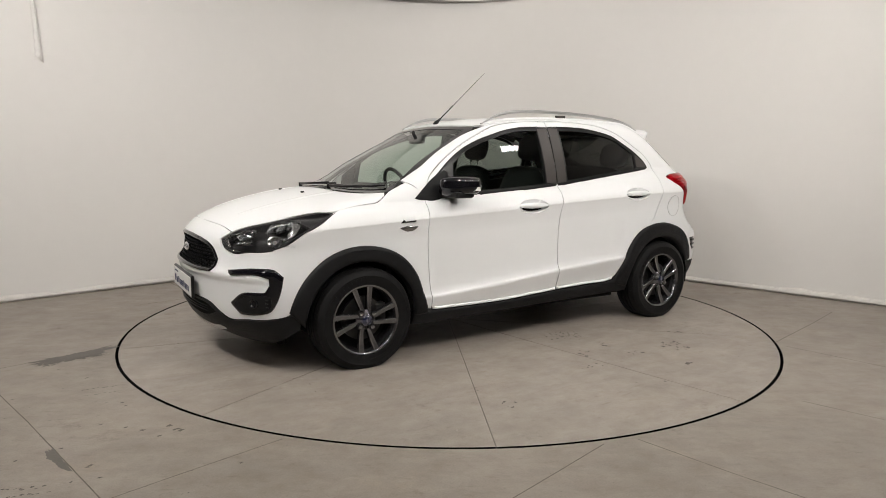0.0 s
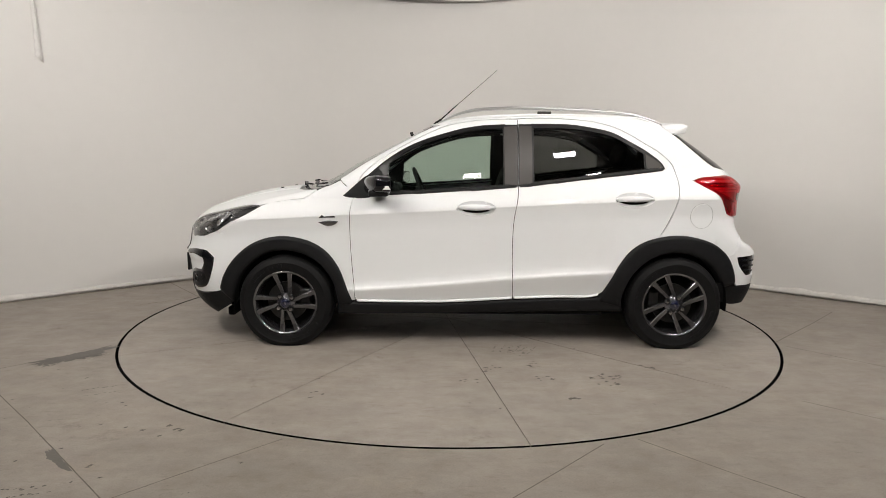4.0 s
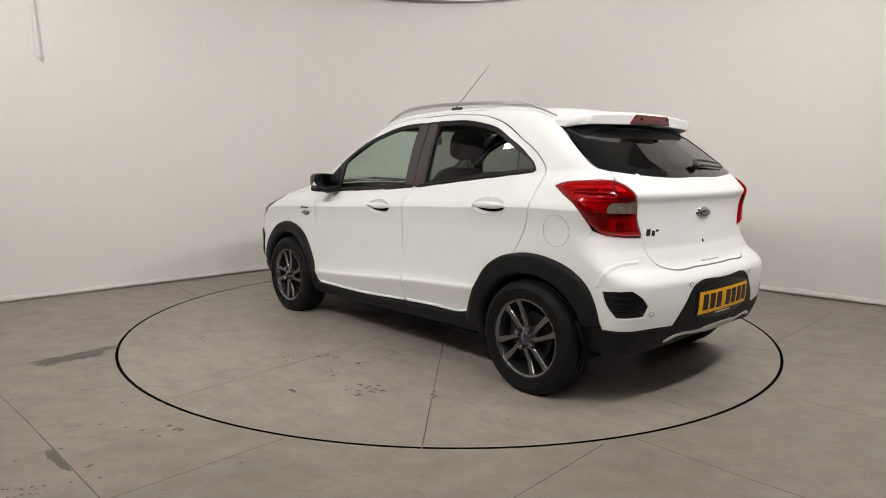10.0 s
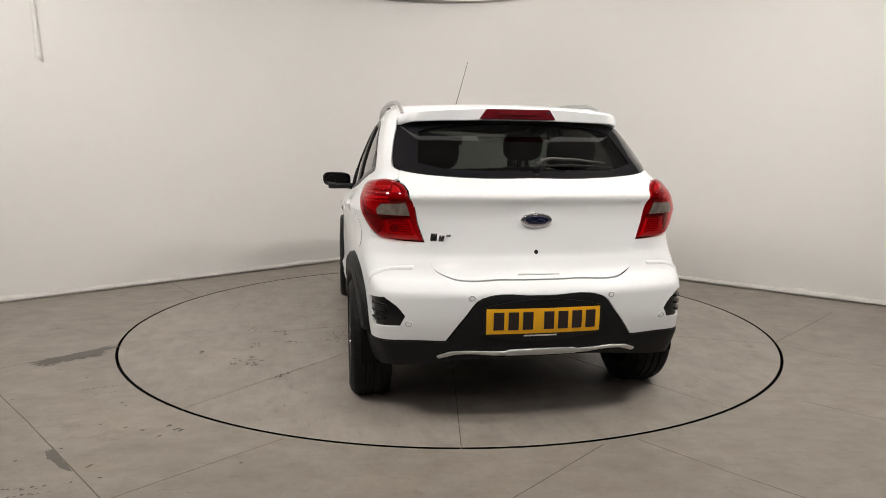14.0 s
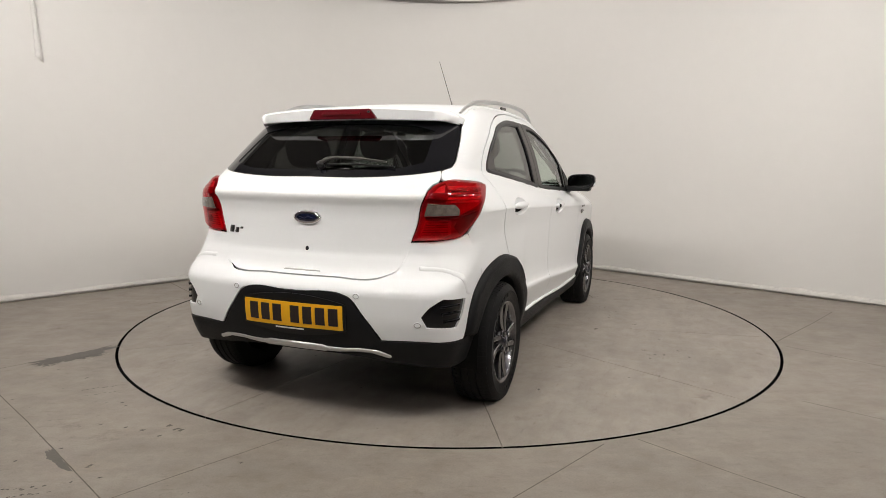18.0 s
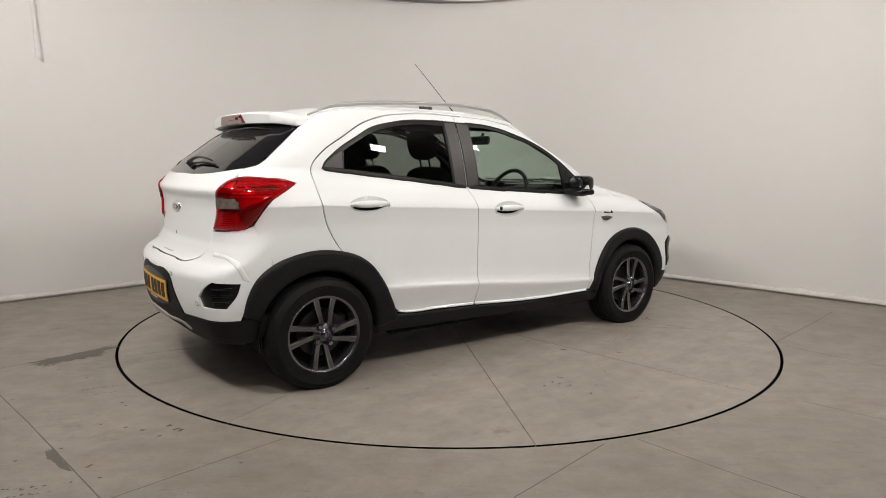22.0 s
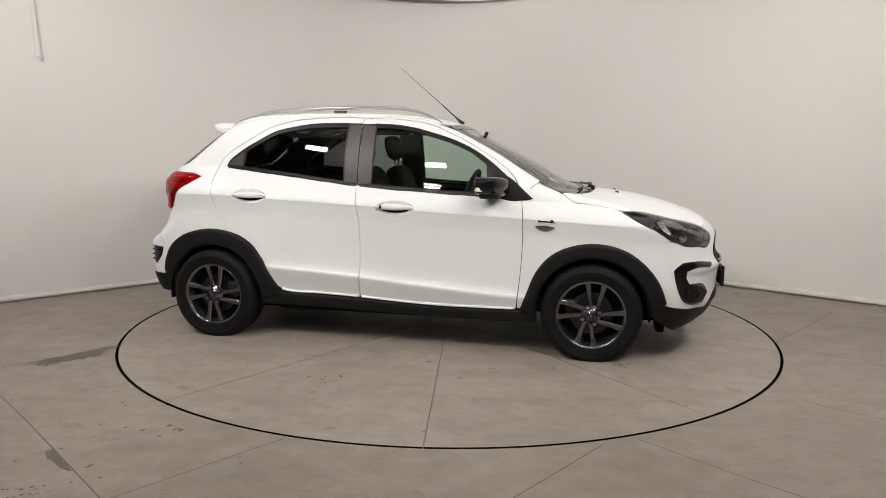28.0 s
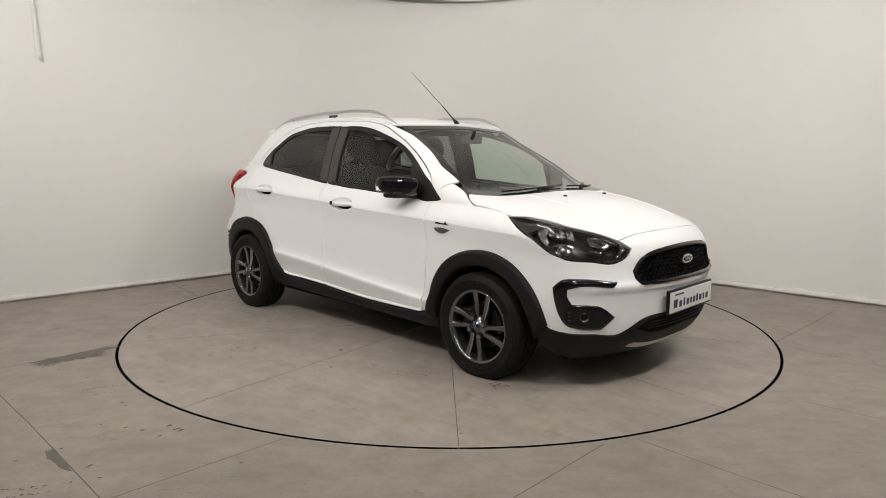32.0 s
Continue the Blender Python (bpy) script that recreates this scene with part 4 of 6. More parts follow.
def bowl(lamp, a, z, ra, rz, deep, mat, label, s):
    """A faceted reflector bowl with a silver bulb cap, sunk behind the lamp's cover."""
    mid = on_nose(np.array([(a * DEG, z)]))[0]
    nn = slope(mid[None])[0]
    v = []
    for rr, dd in ((1.0, 0.008), (0.93, 0.008), (0.80, 0.5 * deep), (0.5, 0.85 * deep), (0.22, deep)):
        q = on_nose(np.array(ellipse(a * DEG, z, ra * DEG * rr, rz * rr, 14)))
        v += [*(q - nn * dd)]
    f = [(k * 14 + i, k * 14 + (i + 1) % 14, (k + 1) * 14 + (i + 1) % 14, (k + 1) * 14 + i) for k in range(4) for i in range(14)] + [tuple(4 * 14 + i for i in range(14))]
    v = np.array(v) * ((1, -1, 1) if s else (1, 1, 1))
    part("reflector", mesh_of("reflector", v, [q[::-1] for q in f] if s else f), mat, lamp, label)
    bm = bmesh.new()
    c = mid - nn * deep * 0.55
    bmesh.ops.create_uvsphere(bm, u_segments=14, v_segments=8, radius=0.011, matrix=pose(c[0], -c[1] if s else c[1], c[2]))
    part("bulb", bm, SILVER, lamp, "small silver bulb cap")


for s in (False, True):
    def inlay(name, pts, mat, label, lift, edge=0.004, step=0.012, thick=0.02):
        return part(name, panel_mesh(name, on_nose, wrap(pts), step=step, lift=lift, thick=thick, edge=edge, flip=s), mat, lamp, label)

    lamp = part("headlamp", panel_mesh("headlamp", on_nose, wrap(LAMP), step=0.025, lift=-0.046, thick=0.01, flip=s), LAMPGREY, car, "dark headlamp housing with chrome reflectors")
    part("lamp_bezel", panel_mesh("lamp_bezel", on_nose, grow(wrap(LAMP), -0.001), holes=[grow(wrap(LAMP), -0.009)], step=0.02, lift=-0.002, thick=0.045, flip=s), LAMPGREY, lamp, "dark lamp rim")
    part("lamp_cover", panel_mesh("lamp_cover", on_nose, wrap(LAMP), step=0.035, lift=0.0, thick=0.003, flip=s), LENS, lamp, "clear lamp cover")
    inlay("lamp_brow", [(70.2, 0.895), (65.9, 0.882), (58.6, 0.871), (50.2, 0.856), (39.0, 0.822), (33.0, 0.784), (33.8, 0.780), (40.2, 0.812), (50.4, 0.846), (57.0, 0.858), (60.5, 0.840), (62.5, 0.828), (66.0, 0.856)], LAMPGREY, "smoky upper brow", -0.010, 0.005)
    for k in range(7):
        u = 47.9 + 1.12 * k
        # flat strips; three metals in turn paint the light and shade of flutes
        inlay("flute", [(u, 0.798 + 0.0035 * k), (u + 1.0, 0.8015 + 0.0035 * k), (u + 1.1, 0.842 + 0.0035 * k), (u + 0.1, 0.838 + 0.0035 * k)], (REFLECT, CHROME, SMOKED)[k % 3], "reflector strip, flute light and shade in its tone", -0.022 + 0.002 * (k % 2), 0.003, 0.012, 0.012)
    bowl(lamp, 51.6, 0.757, 2.6, 0.032, 0.026, SMOKED, "round lower reflector", s)
    inlay("silver_flank", [(55.2, 0.856), (58.9, 0.858), (59.2, 0.830), (58.0, 0.796), (56.0, 0.771), (55.6, 0.795), (56.6, 0.822)], REFLECT, "bright silver facet", -0.014)
    inlay("inner_facet", [(36.4, 0.776), (38.9, 0.753), (43.4, 0.781), (43.7, 0.812), (41.1, 0.814)], REFLECT, "bright ribbed inner facet", -0.018)
    for k in range(4):
        inlay("facet_rib", [(37.6 + 1.4 * k, 0.768 + 0.008 * k), (38.1 + 1.4 * k, 0.766 + 0.008 * k), (40.0 + 1.1 * k, 0.796 + 0.004 * k), (39.5 + 1.1 * k, 0.798 + 0.004 * k)], SMOKED, "", -0.016, 0.002, 0.01, 0.004)
    inlay("inner_facet", [(36.8, 0.736), (40.0, 0.728), (43.6, 0.736), (43.3, 0.766), (39.5, 0.748)], CHROME, "bright lower inner facet", -0.020)
    inlay("light_strip", [(61.4, 0.806), (58.9, 0.776), (56.2, 0.744), (53.0, 0.722), (44.3, 0.7095), (36.2, 0.7045), (36.2, 0.6995), (44.3, 0.7045), (53.4, 0.7155), (56.9, 0.739), (59.6, 0.772), (62.1, 0.803)], CHROME, "bright lower light strip", -0.007, 0.002, 0.010, 0.01)
    inlay("light_strip", [(34.2, 0.716), (31.6, 0.748), (31.5, 0.765), (33.2, 0.778), (32.8, 0.762), (35.2, 0.720)], CHROME, "bright inner light guide", -0.008, 0.003)

# fog-lamp brackets
FOG = [(34.5, 0.597), (47.6, 0.616), (51.5, 0.610), (54.2, 0.566), (53.6, 0.500), (52.0, 0.422), (50.2, 0.378), (46.2, 0.358), (39.1, 0.352), (34.8, 0.413), (39.7, 0.471), (48.5, 0.486), (50.0, 0.526), (50.0, 0.560), (47.5, 0.575), (36.4, 0.569)]
for s in (False, True):
    fog = part("fog_lamp_bracket", panel_mesh("fog_lamp_bracket", on_nose, wrap(FOG), step=0.018, lift=0.009, thick=0.02, edge=0.010, flip=s), GLOSS, car, "gloss black C-shaped fog-lamp bracket")
    part("fog_recess", panel_mesh("fog_recess", on_nose, rounded(wrap([(50.6, 0.470), (50.2, 0.395), (46.2, 0.370), (40.0, 0.368), (36.6, 0.413), (40.5, 0.456)]), 1, 0.15), step=0.02, lift=0.010, thick=0.004, flip=s), CLAD, fog, "dull black lamp recess")
    q = on_nose(np.array([(45.0 * DEG, 0.424)]))[0]
    n = slope(q[None])[0] * ((1, -1, 1) if s else (1, 1, 1))
    q = q * ((1, -1, 1) if s else (1, 1, 1)) + n * 0.012
    turn = Vector(n).to_track_quat("Y", "Z").to_matrix().to_4x4()
    v, f = lathe([(0.032, -0.006), (0.032, 0.004), (0.027, 0.006), (0.026, 0.0), (0.016, -0.004), (0.001, -0.005)], 24)
    me = mesh_of("fog_lamp", [(a * 0.8, b, c * 0.8) for a, b, c in v], f, smooth=True)
    part("fog_lamp", me, GLOSS, fog, "round fog lamp", at=Matrix.Translation(q) @ turn)
    for k in range(3):
        part("fog_louvre", panel_mesh("fog_louvre", on_nose, wrap([(48.4, 0.452 - 0.020 * k), (50.0, 0.450 - 0.020 * k), (50.0, 0.443 - 0.020 * k), (48.4, 0.445 - 0.020 * k)]), step=0.012, lift=0.018, edge=0.003, flip=s), TRIM, fog)

CHIN = [(0, 0.404), (13.1, 0.401), (24.7, 0.379), (28.8, 0.343), (32.7, 0.314), (41.7, 0.323), (50.3, 0.331), (55.8, 0.348), (59, 0.335), (58, 0.26), (51, 0.200), (40, 0.170), (28, 0.165), (0, 0.17)]
chin = panel("front_valance", on_nose, wrap(both_halves(CHIN)), CLAD, car, "grained black lower valance", step=0.03, lift=0.006, thick=0.04)
panel("lower_intake", on_nose, wrap(both_halves([(0, 0.392), (13.1, 0.389), (23.4, 0.368), (26.5, 0.340), (22, 0.318), (0, 0.325)])), UNDER, chin, "dark lower air intake", step=0.03, lift=0.008, thick=0.01)
for k in range(3):
    panel("intake_slat", on_nose, wrap(both_halves([(0, 0.384 - 0.019 * k), (22.5, 0.368 - 0.014 * k), (22.5, 0.360 - 0.014 * k), (0, 0.375 - 0.019 * k)])), CLAD, chin, "black intake slat", step=0.025, lift=0.014, edge=0.004)
panel("skid_plate", on_nose, wrap(both_halves([(0, 0.250), (22, 0.250), (26.5, 0.262), (29, 0.238), (24, 0.222), (0, 0.220)])), SILVER, chin, "silver skid plate", step=0.025, lift=0.014, edge=0.010)

# tail
VENT = wrap([(47.0, 0.590), (40.0, 0.602), (37.0, 0.567), (35.0, 0.520), (36.3, 0.474), (43.6, 0.468), (46.0, 0.528)])
BUMPER_R = [(0, 0.668), (10.6, 0.669), (26.4, 0.679), (29.6, 0.700), (32.1, 0.749), (33.9, 0.829), (42.5, 0.840), (47.3, 0.853), (49.6, 0.868), (54.6, 0.694), (54.4, 0.64), (51.5, 0.56), (48.0, 0.47), (46.5, 0.405), (42, 0.408), (33.3, 0.412), (25.9, 0.409), (21.0, 0.519), (16.8, 0.600), (14.5, 0.612), (3.4, 0.612), (0, 0.612)]
rear_bumper = panel("rear_bumper", on_tail, wrap(both_halves(BUMPER_R)), PAINT, car, "white rear bumper cover", holes=[VENT, [(-a, z) for a, z in VENT]], step=0.022)
VALANCE = [(0, 0.608), (14.3, 0.608), (16.4, 0.597), (20.6, 0.516), (25.7, 0.403), (33.3, 0.406), (42, 0.402), (46.8, 0.400), (49, 0.43), (54.5, 0.415), (53.0, 0.33), (48, 0.285), (40, 0.285), (30, 0.300), (17, 0.325), (0, 0.328)]
valance = panel("rear_valance", on_tail, wrap(both_halves(VALANCE)), CLAD, car, "grained black rear valance", step=0.03, lift=0.004, thick=0.05)
for s in (1, -1):
    panel("skid_blade", on_tail, [(s * a * DEG, z) for a, z in ((6, 0.360), (16, 0.360), (20, 0.364), (25, 0.360), (28.6, 0.338), (28.2, 0.322), (26.6, 0.330), (23.5, 0.345), (19, 0.346), (14, 0.338), (6, 0.338))], SILVER, valance, "silver lower blade", step=0.014, lift=0.008, edge=0.003, sharp=12)
panel("skid_blade", on_tail, wrap(both_halves([(0, 0.368), (9, 0.366), (12, 0.352), (10, 0.336), (0, 0.336)])), SILVER, valance, "silver middle blade", step=0.014, lift=0.012, edge=0.003, sharp=12)
for s in (False, True):
    vent = part("bumper_vent", panel_mesh("bumper_vent", on_tail, grow(VENT, 0.004), step=0.02, lift=-0.010, thick=0.004, flip=s), GLOSS, rear_bumper, "black corner vent")
    for k in range(3):
        part("vent_slat", panel_mesh("vent_slat", on_tail, wrap([(45.0, 0.572 - 0.033 * k), (39.5 + 0.4 * k, 0.570 - 0.033 * k), (39.5 + 0.4 * k, 0.562 - 0.033 * k), (44.8, 0.564 - 0.033 * k)]), step=0.015, lift=-0.006, edge=0.003, flip=s), TRIM, vent)
    part("bumper_crease", panel_mesh("bumper_crease", on_tail, grow(wrap([(36.0, 0.727), (43.0, 0.717), (46.5, 0.695), (49.2, 0.600), (47.6, 0.607), (45.4, 0.682), (43.0, 0.702), (36.0, 0.712)]), 0.002), step=0.010, lift=0.0035, edge=0.008, flip=s), PAINT, rear_bumper, "raised white crease")
    for a, z in ((19.2, 0.602), (34.3, 0.487)):
        part("parking_sensor", panel_mesh("parking_sensor", on_tail, ellipse(a * DEG, z, 0.014, 0.014, 18), step=0.01, lift=0.003, edge=0.004, flip=s), PAINT, rear_bumper, "round white parking sensor")
        part("sensor_ring", panel_mesh("sensor_ring", on_tail, ellipse(a * DEG, z, 0.0115, 0.0115, 18), holes=[ellipse(a * DEG, z, 0.0095, 0.0095, 18)], step=0.01, lift=0.0045, thick=0.001, flip=s), SEAM, rear_bumper)

GATE = [(0, 1.116), (19, 1.115), (30, 1.123), (37, 1.133), (41.5, 1.142), (44.0, 1.148), (42.9, 1.113), (41.9, 1.0985), (40.2, 1.089), (38.25, 1.063), (36.7, 1.009), (35.9, 0.920), (34.1, 0.836), (32.4, 0.754), (29.8, 0.7045), (26.4, 0.683), (10.6, 0.673), (0, 0.672)]
gate = panel("tailgate", on_tail, wrap(both_halves(GATE)), PAINT, car, "white tailgate", step=0.026, lift=0.002, folds=[(a * 0.018, z) for z in (1.022, 1.032, 1.042, 1.054) for a in range(-30, 31)])
REAR_PANE = [(0, 1.412), (0.25, 1.408), (0.42, 1.396), (0.54, 1.376), (0.584, 1.359), (0.605, 1.297), (0.619, 1.238), (0.628, 1.185), (0.624, 1.165), (0.605, 1.153), (0.588, 1.148), (0.511, 1.135), (0.40, 1.126), (0.268, 1.119), (0, 1.114)]
panel("rear_window", on_back, both_halves(REAR_PANE), REARGLASS, gate, "dark tinted rear window", step=0.05, lift=-0.002, thick=0.003)
panel("window_border", on_back, both_halves(REAR_PANE), GLOSS, gate, "black rear window border", holes=[both_halves([(0, 1.378), (0.25, 1.372), (0.42, 1.355), (0.490, 1.335), (0.510, 1.24), (0.520, 1.185), (0.42, 1.160), (0.25, 1.150), (0, 1.148)])], step=0.04, lift=0.001, thick=0.003)
emblem(gate, on_tail, 0.0, 0.930, 0.080, 0.035, 0.014)
part("key_lock", panel_mesh("key_lock", on_tail, ellipse(0, 0.784, 0.011, 0.013, 16), step=0.008, lift=0.003, edge=0.004), TRIM, gate, "black round tailgate lock")
panel("gate_grip", on_tail, wrap([(6.5, 0.693), (-6.5, 0.693), (-7, 0.684), (7, 0.684)]), SILVER, gate, "pale opening grip", step=0.012, lift=0.006, edge=0.003)
# model badge as plain dark bars
for a, b, z, h in ((0.505, 0.470, 0.853, 0.036), (0.462, 0.434, 0.848, 0.028), (0.426, 0.402, 0.860, 0.012)):
    loop = [(math.degrees(math.atan2(y, 0.79)) * DEG, zz) for y, zz in ((a, z - h / 2), (b, z - h / 2), (b - 0.004, z + h / 2), (a - 0.004, z + h / 2))]
    part("badge_bar", panel_mesh("badge_bar", on_tail, loop, step=0.008, lift=0.006, edge=0.003), SMOKED, gate, "dark chrome badge bar")

# tail lamps
TAILLAMP = [(61.5, 1.078), (57.5, 1.097), (52.9, 1.103), (44.1, 1.105), (40.5, 1.085), (38.6, 1.060), (37.0, 1.008), (36.2, 0.920), (34.4, 0.838), (42.5, 0.844), (47.3, 0.857), (51.1, 0.912), (54.6, 0.990), (58.4, 1.040)]
for s in (False, True):
    def under_cover(name, pts, mat, label, lift, edge=0.003, step=0.014, thick=0.010):
        return part(name, panel_mesh(name, on_tail, wrap(pts), step=step, lift=lift, thick=thick, edge=edge, flip=s), mat, tl, label)

    tl = part("tail_lamp", panel_mesh("tail_lamp", on_tail, wrap(TAILLAMP), step=0.022, lift=-0.004, thick=0.02, flip=s), LAMPBACK, car, "large red wrap-round tail lamp")
    part("lamp_cover", panel_mesh("lamp_cover", on_tail, wrap(TAILLAMP), step=0.016, lift=0.018, thick=0.024, edge=0.022, flip=s), REDGLASS, tl, "clear red lamp cover")
    for k in range(5):
        under_cover("lamp_rib", [(58.5 - 1.1 * k, 1.080 - 0.015 * k), (44.5 - 0.4 * k, 1.082 - 0.0165 * k), (44.5 - 0.4 * k, 1.073 - 0.0165 * k), (58.0 - 1.1 * k, 1.071 - 0.015 * k)], REFLECT if k in (1, 2) else LAMPBRIGHT, "bright rib behind the cover", 0.004 - 0.001 * k)
    under_cover("lamp_shade", [(56.5, 1.027), (54.2, 0.996), (50.6, 0.917), (47.2, 0.866), (45.4, 0.900), (46.8, 0.948), (52.2, 0.992)], LAMPDARK, "dark middle chamber", 0.001)
    under_cover("lamp_shade", [(44.0, 1.096), (41.0, 1.080), (39.0, 1.058), (38.0, 1.022), (43.2, 1.020), (44.2, 1.060)], LAMPDARK, "dark upper chamber", 0.001)
    under_cover("lamp_chamber", [(43.8, 1.088), (41.6, 1.076), (40.0, 1.054), (42.9, 1.052)], LAMPBRIGHT, "bright upper reflector", 0.004)
    under_cover("lamp_chamber", [(44.6, 0.933), (37.9, 0.931), (36.6, 0.872), (35.6, 0.846), (42.2, 0.850), (44.6, 0.870)], LAMPBRIGHT, "bright lower reflector", 0.003)
    for k in range(6):
        under_cover("lamp_rib", [(44.2, 0.924 - 0.011 * k), (37.8 - 0.28 * k, 0.922 - 0.011 * k), (37.8 - 0.28 * k, 0.9195 - 0.011 * k), (44.2, 0.9215 - 0.011 * k)], LAMPDARK, "", 0.006, 0.001, 0.02, 0.004)
    under_cover("lamp_band", [(53, 0.981), (47, 0.953), (37.9, 0.947), (37.8, 0.939), (47, 0.944), (53, 0.973)], LAMPDARK, "dark dividing line", 0.006, 0.002)
    part("reverse_lens", panel_mesh("reverse_lens", on_tail, wrap([(46.3, 0.979), (45.0, 1.003), (38.4, 1.014), (37.8, 0.953), (46.2, 0.959)]), step=0.014, lift=0.0205, thick=0.01, flip=s), SMOKE, tl, "smoky clear reversing lens")
    if not s:
        part("fog_lens", panel_mesh("fog_lens", on_tail, ellipse(42.0 * DEG, 0.893, 0.017, 0.017, 16), step=0.01, lift=0.009, thick=0.006, flip=s), LAMPDARK, tl, "round dark fog lens")

# number plates, with bars in place of characters
def plate(lay, a, z, w, h, mat, ink, bars, label, lift):
    frame_ = panel("plate_holder", lay, rounded([(a - w / 2 - 0.012, z - h / 2 - 0.012), (a + w / 2 + 0.012, z - h / 2 - 0.012), (a + w / 2 + 0.012, z + h / 2 + 0.012), (a - w / 2 - 0.012, z + h / 2 + 0.012)], 1, 0.05), TRIM, car, "black number-plate holder", step=0.03, lift=lift, thick=0.03)
    p = panel("number_plate", lay, [(a - w / 2, z - h / 2), (a + w / 2, z - h / 2), (a + w / 2, z + h / 2), (a - w / 2, z + h / 2)], mat, frame_, label, step=0.03, lift=lift + 0.003, thick=0.004)
    for x, zz, bw, bh in bars:
        panel("plate_bar", lay, [(a + x - bw / 2, z + zz - bh / 2), (a + x + bw / 2, z + zz - bh / 2), (a + x + bw / 2, z + zz + bh / 2), (a + x - bw / 2, z + zz + bh / 2)], ink, frame_, step=0.03, lift=lift + 0.005, thick=0.002)


W8 = 0.046
plate(on_back, 0.0, 0.500, 0.520, 0.111, YELLOW, INK, [(x, 0.002, W8, 0.078) for x in (0.205, 0.140, 0.075, -0.020, -0.085, -0.150, -0.215)], "yellow rear number plate with dark bars", 0.010)
panel("plate_footer", on_back, [(0.09, 0.437), (-0.06, 0.437), (-0.06, 0.431), (0.09, 0.431)], PLATE, valance, "thin white strip of small print", step=0.02, lift=0.0125, thick=0.002)


def flat_plate():
    """The front plate is flat and stands proud of the curved bumper."""
    holder = part("plate_holder", box((0.018, 0.540, 0.131), (1.881, 0, 0.463), 0.005), TRIM, car, "black front plate holder")
    part("number_plate", box((0.006, 0.520, 0.111), (1.891, 0, 0.463), 0.002), PLATE, holder, "white show plate with dark blue bars")
    for y, z, w, h in [(-0.20, -0.009, 0.055, 0.056), (-0.14, -0.016, 0.036, 0.042), (-0.095, -0.011, 0.024, 0.052), (-0.052, -0.016, 0.036, 0.042), (-0.010, -0.016, 0.024, 0.042), (0.030, -0.016, 0.030, 0.042), (0.068, -0.011, 0.024, 0.052), (0.110, -0.016, 0.036, 0.042), (0.152, -0.016, 0.024, 0.042), (0.196, -0.016, 0.036, 0.042), (-0.16, 0.038, 0.14, 0.010)]:
        part("plate_bar", box((0.002, w * 0.72, h * 0.8), (1.895, y, 0.463 + z)), NAVY, holder)


flat_plate()


# ---- spoiler, rails, aerial, mirrors, wipers ----
def spoiler():
    """A lip that leaves the roof, thins towards its ends and folds down into the window's upper corners."""
    n, verts, faces = 48, [], []
    ys = np.linspace(-0.576, 0.576, n + 1)
    lead = on_top(np.stack([np.full(n + 1, -1.405), ys], 1))
    for y, p in zip(ys, lead):
        s = abs(y) / 0.576
        end = max(0.0, (s - 0.86) / 0.14) ** 2
        xt = -1.625 + 0.060 * s**2 + 0.080 * end
        zt = 1.455 - 0.026 * s**2 - 0.028 * end
        tall = 0.062 - 0.014 * s**2 - 0.016 * end
        zb = zt - tall
        xu = -1.50 + 0.03 * s
        verts += [(p[0], y, p[2] + 0.003), (-1.48 + 0.01 * s, y, (p[2] + zt) / 2 + 0.014 - 0.008 * end), (xt * 0.6 - 1.50 * 0.4 + 0.01, y, zt + 0.010), (xt + 0.006, y, zt), (xt, y, zt - 0.007),
                  (xt + 0.012, y, zb + 0.004), (xt + 0.022, y, zb), (xu, y, zb + 0.010), (-1.41, y, p[2] - 0.03)]
    k = 9
    for i in range(n):
        for j in range(k):
            a, b = i * k + j, i * k + (j + 1) % k
            faces.append((a, a + k, b + k, b))
    faces += [tuple(range(k)), tuple(n * k + j for j in range(k))[::-1]]
    me = mesh_of("roof_spoiler", verts, faces, smooth=True)
    me.set_sharp_from_angle(angle=radians(50))
    return me


wing = part("roof_spoiler", spoiler(), PAINT, car, "white roof spoiler over the rear window")
lamp3 = merged(box((0.030, 0.350, 0.050), (-1.6165, 0, 1.423), 0.006))
for v in lamp3.verts:
    v.co.y *= 1 + (1.428 - v.co.z) * 4.0
    v.co.x += 0.05 * (v.co.y / 0.555) ** 2 - (v.co.z - 1.428) * 0.1
part("brake_lamp", lamp3, DARKRED, wing, "dark red high brake lamp")
part("brake_lamp_strip", box((0.010, 0.22, 0.014), (-1.6295, 0, 1.425), 0.003), DARKRED, wing, "dark red lens strip")
part("washer_jet", box((0.012, 0.014, 0.010), (-1.628, -0.155, 1.432), 0.003), TRIM, wing)

RAIL = [(0.075, 1.452), (0.03, 1.474), (-0.04, 1.504), (-0.13, 1.526), (-0.24, 1.538), (-0.45, 1.545), (-0.662, 1.543), (-0.85, 1.536), (-1.0, 1.527), (-1.19, 1.508), (-1.30, 1.483), (-1.392, 1.448)]


